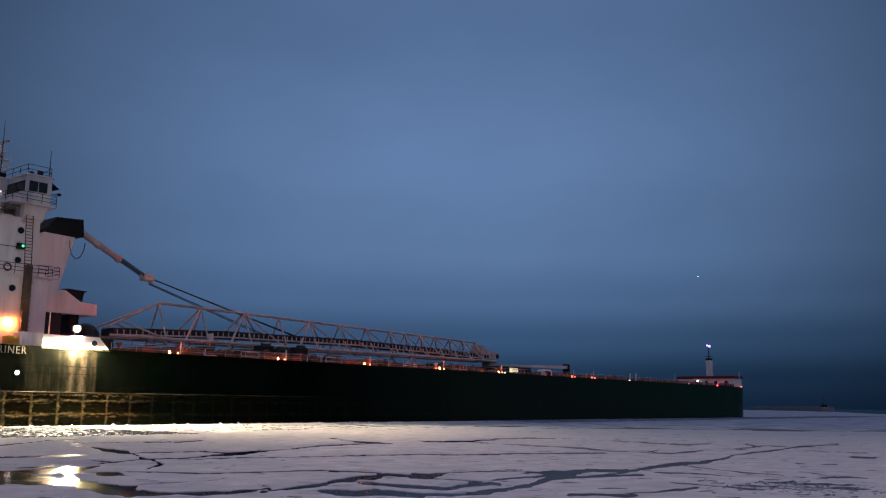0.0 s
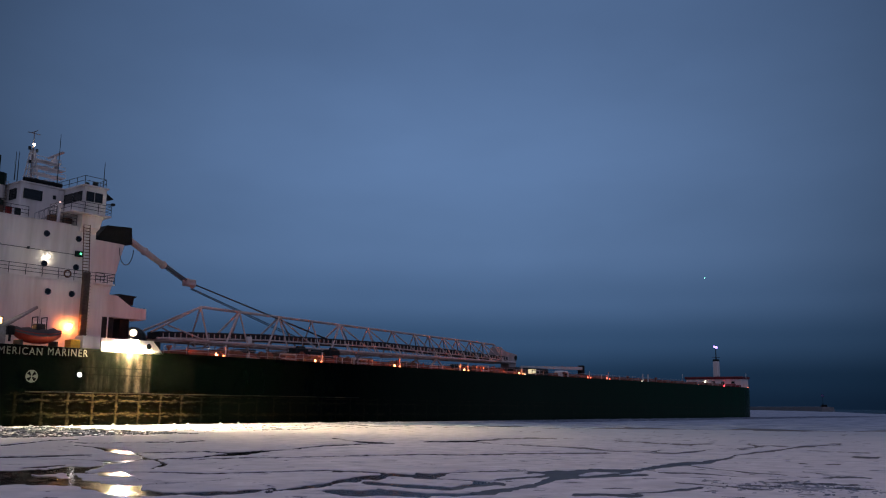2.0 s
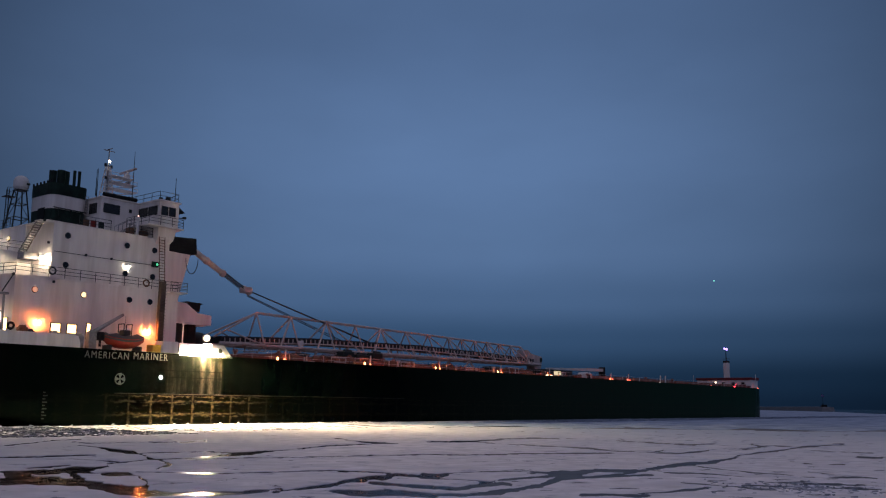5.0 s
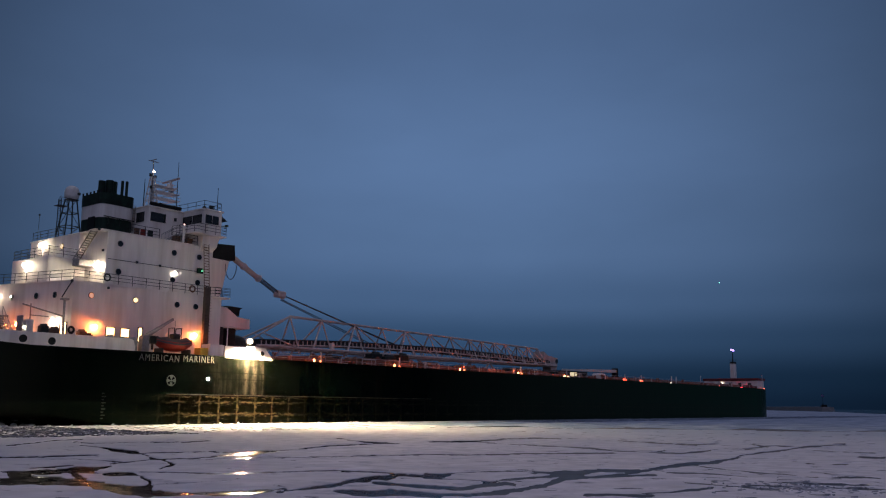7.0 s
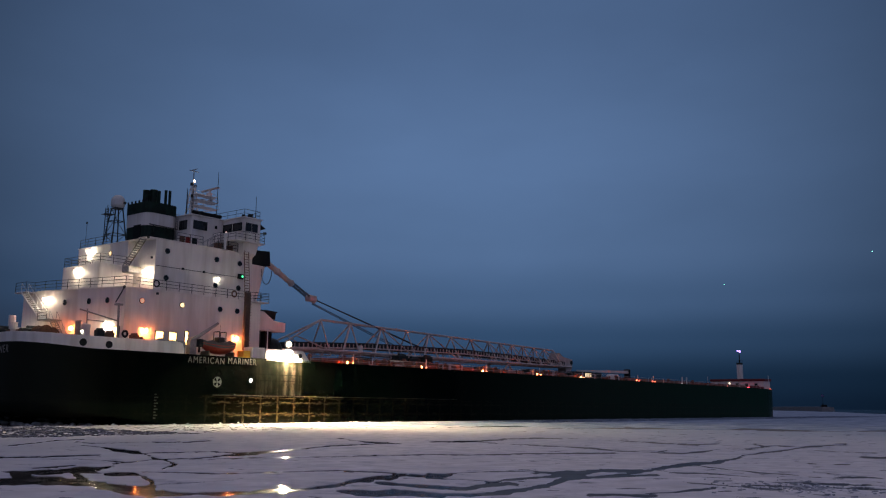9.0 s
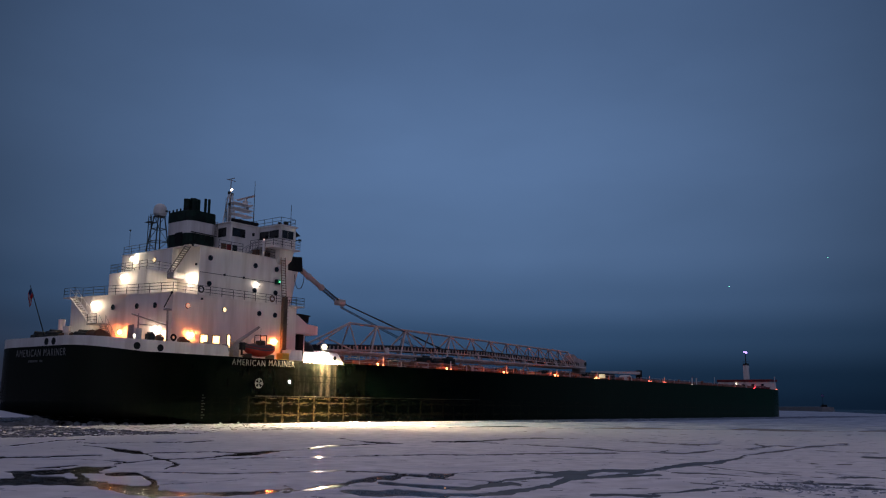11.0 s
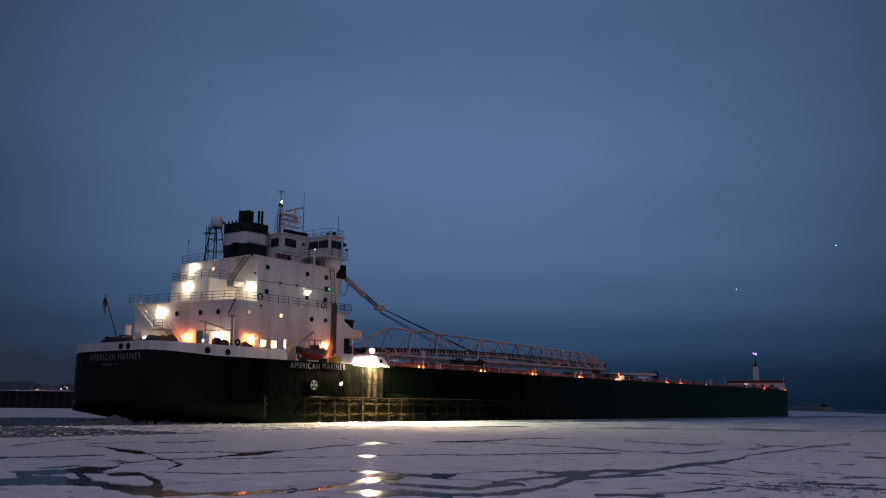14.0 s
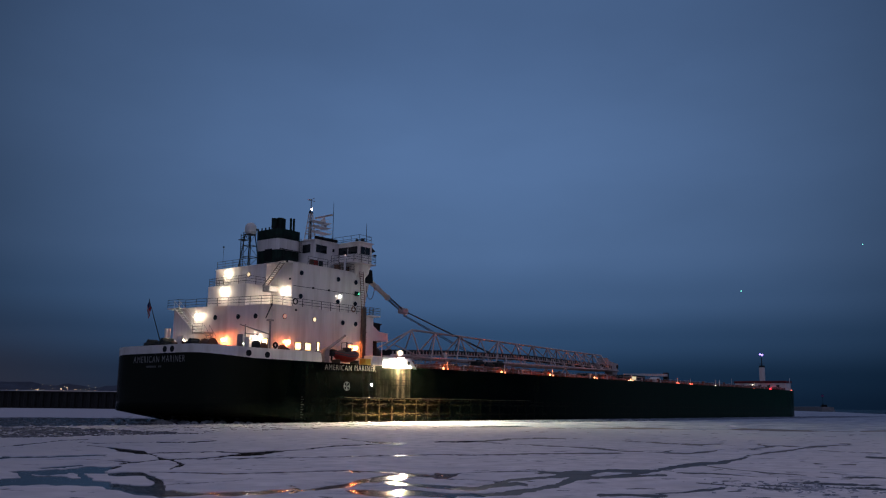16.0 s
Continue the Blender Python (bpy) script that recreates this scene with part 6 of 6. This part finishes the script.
    for s in (92.0, 62.0):
        bm = B()
        for l in (9.7, 14.1):
            rod(bm, (s - 2.0, l, 8.0), (s, l, low(s)), 0.16, 6)
            rod(bm, (s + 2.0, l, 8.0), (s, l, low(s)), 0.16, 6)
        box(bm, s - 2.4, s + 2.4, 9.5, 14.3, 7.2, 8.1, 0.05)
        part("boom_saddle", bm, BOOM, SHIP, "pale saddle under the boom")


boom()


# ---- main deck ----
def hatches():
    e = part("hatch_row", box(B(), 40, 205, 4.6, 19.2, 7.1, 7.45), DECK, SHIP, "row of red oxide hatch coamings")
    bm = box(B(), -2.5, 2.5, 4.9, 18.9, 7.45, 8.25, 0.10)
    first = part("hatch_cover", bm, DECK, e, "ribbed steel hatch cover")
    first.matrix_basis = pose(43.5, 0, 0)
    for k in range(1, 22):
        if not (9 <= k <= 10):
            shared("hatch_cover", first, e, (43.5 + k * 7.3, 0, 0))


hatches()
DECK_LAMPS = (42.1, 57.3, 72.3, 88.2, 103.2, 125.9, 133.2)


def deck_lamps():
    first = None
    for s in DECK_LAMPS:
        if first is None:
            bm = rod(B(), (0, 1.25, 7.1), (0, 1.25, 7.5), 0.04, 6)
            first = part("deck_lamp", bm, GREY, SHIP, "low orange deck lamp at the rail")
            # unseen bulb low behind the deck edge casts the light; the glass only glows
            part("bulb", ball(B(), (0, 1.1, 7.30), 0.065, 10), LAMP_DECK, first)
            part("lamp_glass", ball(B(), (0, 1.25, 7.60), 0.135, 10, 1.4), LAMP_HOT, first, "glowing orange lamp glass")
            part("lamp_glass", ball(B(), (1.05, 1.25, 7.52), 0.12, 10), LAMP_GLASS, first, "glowing orange lamp glass")
            part("lit_pipe", rod(B(), (1.8, 1.9, 7.1), (1.8, 1.9, 8.75), 0.085, 8), WHITE_TRIM, first, "pale vent pipe")
            part("lit_pipe", rod(B(), (4.2, 0.7, 7.1), (4.2, 0.7, 8.1), 0.06, 8), WHITE_TRIM, first)
            part("winch", box(rod(B(), (1.6, 3.2, 7.6), (1.6, 4.4, 7.6), 0.4, 10), 0.9, 2.3, 3.3, 4.3, 7.1, 7.5), DECK, first, "small deck winch")
            first.matrix_basis = pose(s, 0, 0)
        else:
            c = copy_thing(first, pose(s, 0, 0))
            c.parent = SHIP
            if s > 120:
                for ch in c.children:
                    if ch.name.startswith(("bulb", "lamp_glass")):
                        ch.data = ch.data.copy()
                        ch.data.materials[0] = LAMP_FORE if ch.name.startswith("bulb") else LAMP_BOW


deck_lamps()
railing(SHIP, [(s, 0.25, 7.15) for s in (34.6, 60, 90, 120, 150, 180, 202)], 1.0, 2, 2.7, BOOM, 0.02)
railing(SHIP, [(s, 23.5, 7.15) for s in (16, 60, 120, 202)], 1.0, 2, 4.0, RUST, 0.022)


def deck_clutter():
    rng = random.Random(21)
    for k in range(34):
        s = 38 + k * 4.6 + rng.uniform(-1.2, 1.2)
        l = rng.uniform(1.6, 3.8)
        kind = rng.choice(("pipe", "bollard", "vent", "box"))
        if kind == "pipe":
            part("deck_pipe", rod(rod(B(), (s, l, 7.1), (s, l, 8.0 + rng.uniform(0, 0.5)), 0.09, 8), (s, l, 7.5), (s + 1.8, l, 7.5), 0.07, 6), rng.choice((DECK, RUST, BOOM)), SHIP)
        elif kind == "bollard":
            bm = box(B(), s - 0.7, s + 0.7, l - 0.25, l + 0.25, 7.1, 7.25)
            for q in (-0.4, 0.4):
                rod(bm, (s + q, l, 7.2), (s + q, l, 7.85), 0.16, 10)
            part("bollard", bm, RUST, SHIP)
        elif kind == "vent":
            part("vent", rod(rod(B(), (s, l, 7.1), (s, l, 8.2), 0.16, 8), (s, l, 8.1), (s, l, 8.45), 0.30, 10), rng.choice((BOOM, DECK)), SHIP)
        else:
            part("deck_box", box(B(), s - 0.8, s + 0.8, l - 0.4, l + 0.5, 7.1, 7.9, 0.06), rng.choice((DECK, RUST)), SHIP)


deck_clutter()


def deck_equipment():
    """Hatch clamps, folded tarpaulins, cable trays and mooring winches seen under the boom."""
    rng = random.Random(33)
    for k in range(15):
        q = 46.0 + k * 4.7 + rng.uniform(-1, 1)
        w, h = rng.uniform(0.8, 1.7), rng.uniform(8.0, 8.75)
        l = rng.uniform(3.2, 4.6)
        kind = k % 3
        if kind == 0:
            bm = box(B(), q - w, q + w, l - 0.4, l + 0.5, 7.1, h - 0.35, 0.12)
            for u in (-0.6, -0.1, 0.5):
                ball(bm, (q + u * w, l, h - 0.4), 0.42, 8, 0.6)
            part("tarpaulin_heap", bm, TARP, SHIP, "heap of folded brown tarpaulin on the deck")
        elif kind == 1:
            bm = rod(B(), (q, l - 0.6, 7.9), (q, l + 0.6, 7.9), 0.42, 12)
            for u in (-0.65, 0.65):
                rod(bm, (q, l + u, 7.9), (q, l + u * 1.12, 7.9), 0.62, 12)
            box(bm, q - 0.9, q + 0.9, l - 0.9, l + 0.9, 7.1, 7.4)
            box(bm, q + 0.5, q + 1.3, l - 0.4, l + 0.4, 7.4, 8.2, 0.06)
            part("deck_winch", bm, RUST, SHIP, "rusty deck winch")
        else:
            bm = B()
            for u in (-w, w):
                rod(bm, (q + u, l, 7.1), (q + u, l, h), 0.07, 6)
            rod(bm, (q - w, l, h), (q + w, l, h), 0.07, 6)
            rod(bm, (q - w, l, 7.8), (q + w, l, 7.8), 0.05, 6)
            part("pipe_rack", bm, BOOM, SHIP, "pale pipe frame on the deck")
    # stacked hatch covers and lashed timber amidships, under the conveyor
    for k in range(19):
        q = 42.5 + k * 3.6 + rng.uniform(-0.5, 0.5)
        l, w, top = rng.uniform(6.0, 8.5), rng.uniform(1.1, 1.7), rng.uniform(8.1, 8.75)
        bm = B()
        z = 7.1
        while z < top:
            d = rng.uniform(-0.12, 0.12)
            box(bm, q - w + d, q + w + d, l - 0.9, l + 0.9, z, z + 0.24, 0.02)
            z += 0.27
        if k % 4 == 1:
            rod(rod(bm, (q, l, z), (q, l, z + 0.35), 0.22, 10), (q - 0.5, l, z + 0.1), (q + 0.5, l, z + 0.1), 0.09, 8)
        part("plate_stack", bm, (RUST, DECK, DARK_GREY, TARP)[k % 4], SHIP, "stack of rusty deck plates and timber")


deck_equipment()


def hatch_crane():
    c = part("hatch_crane", box(B(), 109.5, 120.0, 6.0, 17.8, 7.2, 8.9, 0.08), DARK_GREY, SHIP, "dark deck machinery house with lit windows")
    window(c, (114.4, 5.98, 8.3), 2.6, 0.75, 0, LIT_CABIN)
    for q in (105.9, 107.5):
        part("work_lamp", ball(B(), (q, 3.0, 7.5), 0.17, 8), LIT_GLASS, c, "small white work lamp")
    bm = B()
    side_prism(bm, [(113.5, 9.0), (134.5, 9.3), (134.5, 9.9), (113.5, 9.3)], 7.2, 8.0)
    part("crane_arm", bm, WHITE, c, "white folded crane arm")
    part("crane_post", box(B(), 134.2, 135.3, 7.2, 8.2, 7.2, 10.2, 0.08), BLACK, c, "black crane post")
    bm = box(B(), 121.5, 124.0, 4.0, 6.0, 7.15, 8.7, 0.3)
    part("deck_box", bm, WHITE, c, "white box with a dark door")
    part("box_door", box(B(), 122.3, 123.2, 3.97, 4.0, 7.2, 8.3), BLACK, c)
    for s, l in ((148.3, 1.2), (150.3, 1.0)):
        part("lit_pipe", rod(B(), (s, l, 7.1), (s, l, 8.9), 0.14, 8), WHITE_TRIM, c)
    part("work_lamp", ball(B(), (147.5, 1.0, 7.42), 0.13, 8), LIT_GLASS, c)


hatch_crane()


def fore_house():
    h = part("fore_house", box(B(), 211.5, 216.5, 4.3, 19.4, 7.1, 9.75, 0.06), WHITE, SHIP, "white forward deckhouse with a dark red roof")
    part("roof", box(B(), 211.2, 216.9, 4.0, 19.7, 9.75, 10.4, 0.08), RED, h, "dark red roof edge")
    part("mast_column", box(B(), 213.7, 215.1, 11.25, 12.65, 10.4, 14.6, 0.15), WHITE, h, "white mast column")
    bm = rod(B(), (214.4, 11.95, 14.6), (214.4, 11.95, 17.9), 0.18, 8, 0.1)
    rod(bm, (214.4, 10.9, 15.6), (214.4, 13.0, 15.6), 0.06, 5)
    box(bm, 213.7, 215.1, 11.3, 12.6, 14.6, 15.1)
    part("mast_pole", bm, DARK_GREY, h)
    part("beacon", ball(ball(B(), (214.4, 11.75, 18.3), 0.36, 10), (214.4, 12.35, 18.5), 0.26, 10), LAMP_VIOLET, h, "violet-white glowing beacon")
    for l in (3.2, 20.6):
        part("flag_pole", rod(B(), (212.0, l, 7.1), (212.0, l, 11.2), 0.08, 6), WHITE_TRIM, h)
    # red paint puts the foredeck lamp's glow into the lower wall
    part("house_base", box(B(), 211.3, 211.46, 4.4, 12.4, 7.1, 8.2, 0.03), RED, h, "lower wall painted red for the red lamp's glow")
    for l in (6.5, 9.2, 14.5, 17.0):
        window(h, (211.48, l, 8.7), 0.7, 0.7, -90)
    part("door", box(B(), 211.44, 211.5, 11.4, 12.3, 7.2, 9.2), DARK_GREY, h)
    lamp_fitting(h, (211.2, 14.0, 9.15), 0.34, LIT_GLASS, (-1, 0, 0), "small round white lamp")
    for s, l, m, r in ((210.7, 8.5, LAMP_ANCHOR, 0.34), (213.2, 3.2, LAMP_BOW, 0.36), (210.6, 14.6, LAMP_BOW, 0.26), (180.4, 3.0, LAMP_BOW, 0.18)):
        lamp_fitting(h, (s, l, 7.85 if s < 211 and s > 200 else 7.5), r, m, (-1, 0, 0))
    for l in (6.0, 9.5, 15.0):
        bm = rod(B(), (208.6, l - 1.2, 7.9), (208.6, l + 1.2, 7.9), 0.55, 12)
        box(bm, 208.0, 209.2, l - 1.4, l + 1.4, 7.1, 7.6)
        part("windlass", bm, RED, h, "red anchor windlass")
    bw = [(s, MID - b) for s, b in half_outline(7.2) if s > 206]
    bm = B()
    path = bw + [(s, 2 * MID - l) for s, l in bw[-2::-1]]
    for (s0, l0), (s1, l1) in zip(path[:-1], path[1:]):
        rod(bm, (s0, l0, 7.3), (s1, l1, 7.3), 0.12, 5)
    part("bow_rail", bm, GREEN, SHIP)


fore_house()


# ---- far aircraft ----
def aircraft(name):
    e = tagged(new(name), "tiny pale green light of a distant aircraft", "aircraft light")
    part("lamp", ball(B(), (0, 0, 0), 1.6, 8), STAR, e)
    return e


PLANE = aircraft("aircraft_light")
TURNING_PLANE = aircraft("aircraft_light")


# ---- what moves ----
def motions():
    path = ((0, -54.56, 63.25, 51.25), (1, -52.53, 65.43, 51.37), (2, -50.54, 67.61, 51.48), (3, -48.56, 69.80, 51.58), (4, -46.60, 72.00, 51.68), (5, -44.67, 74.20, 51.77), (6, -42.75, 76.40, 51.84), (7, -40.85, 78.62, 51.92), (8, -38.98, 80.84, 51.98), (9, -37.12, 83.06, 52.03), (10, -35.28, 85.30, 52.08), (11, -33.45, 87.55, 52.12), (12, -31.65, 89.81, 52.15), (13, -29.86, 92.07, 52.17), (14, -28.08, 94.35, 52.18), (15, -26.32, 96.65, 52.19), (16, -24.58, 98.95, 52.18))
    walk(SHIP, [(t, pose(x, y, 0, 0, 0, a)) for t, x, y, a in path])
    heap = {0: -0.3, 12: 0.0, 13: 0.0, 14: -0.05, 15: -0.25, 16: -0.55}
    walk(WASH, [(t, pose(x, y, heap.get(t, -0.1), 0, 0, a)) for t, x, y, a in path])
    ease = ((0, 1.0), (2, 0.83), (4, 0.67), (6.5, 0.48), (9, 0.34), (11.5, 0.21), (14, 0.09), (16, 0.0))
    for floe, far in FLOES:
        total = 0.35 + max(0.0, min(far, 60) - 27) * 0.030
        walk(floe, [(t, pose(-total * u, 0, 0)) for t, u in ease])
    walk(HOOD, [(k * 0.2, pose(0, 0, 9.0, 0, 0, -113 + 180 + 72 * k)) for k in range(81)])
    walk(PLANE, [(0, pose(860, 3000, 437)), (3.5, pose(899, 3000, 428)), (12.5, pose(976, 3000, 400)), (16, pose(1004, 3000, 390))])
    turn = ((0, 1954, 617), (7.8, 1567, 591), (8.5, 1492, 555), (9.2, 1441, 523), (10.2, 1360, 506), (11.3, 1289, 510), (11.8, 1282, 524), (12.3, 1285, 540), (12.8, 1294, 549), (13.3, 1309, 551), (14.8, 1366, 548), (15.8, 1415, 552), (16, 1424, 554))
    walk(TURNING_PLANE, [(t, pose(x, 3000, z)) for t, x, z in turn])


motions()
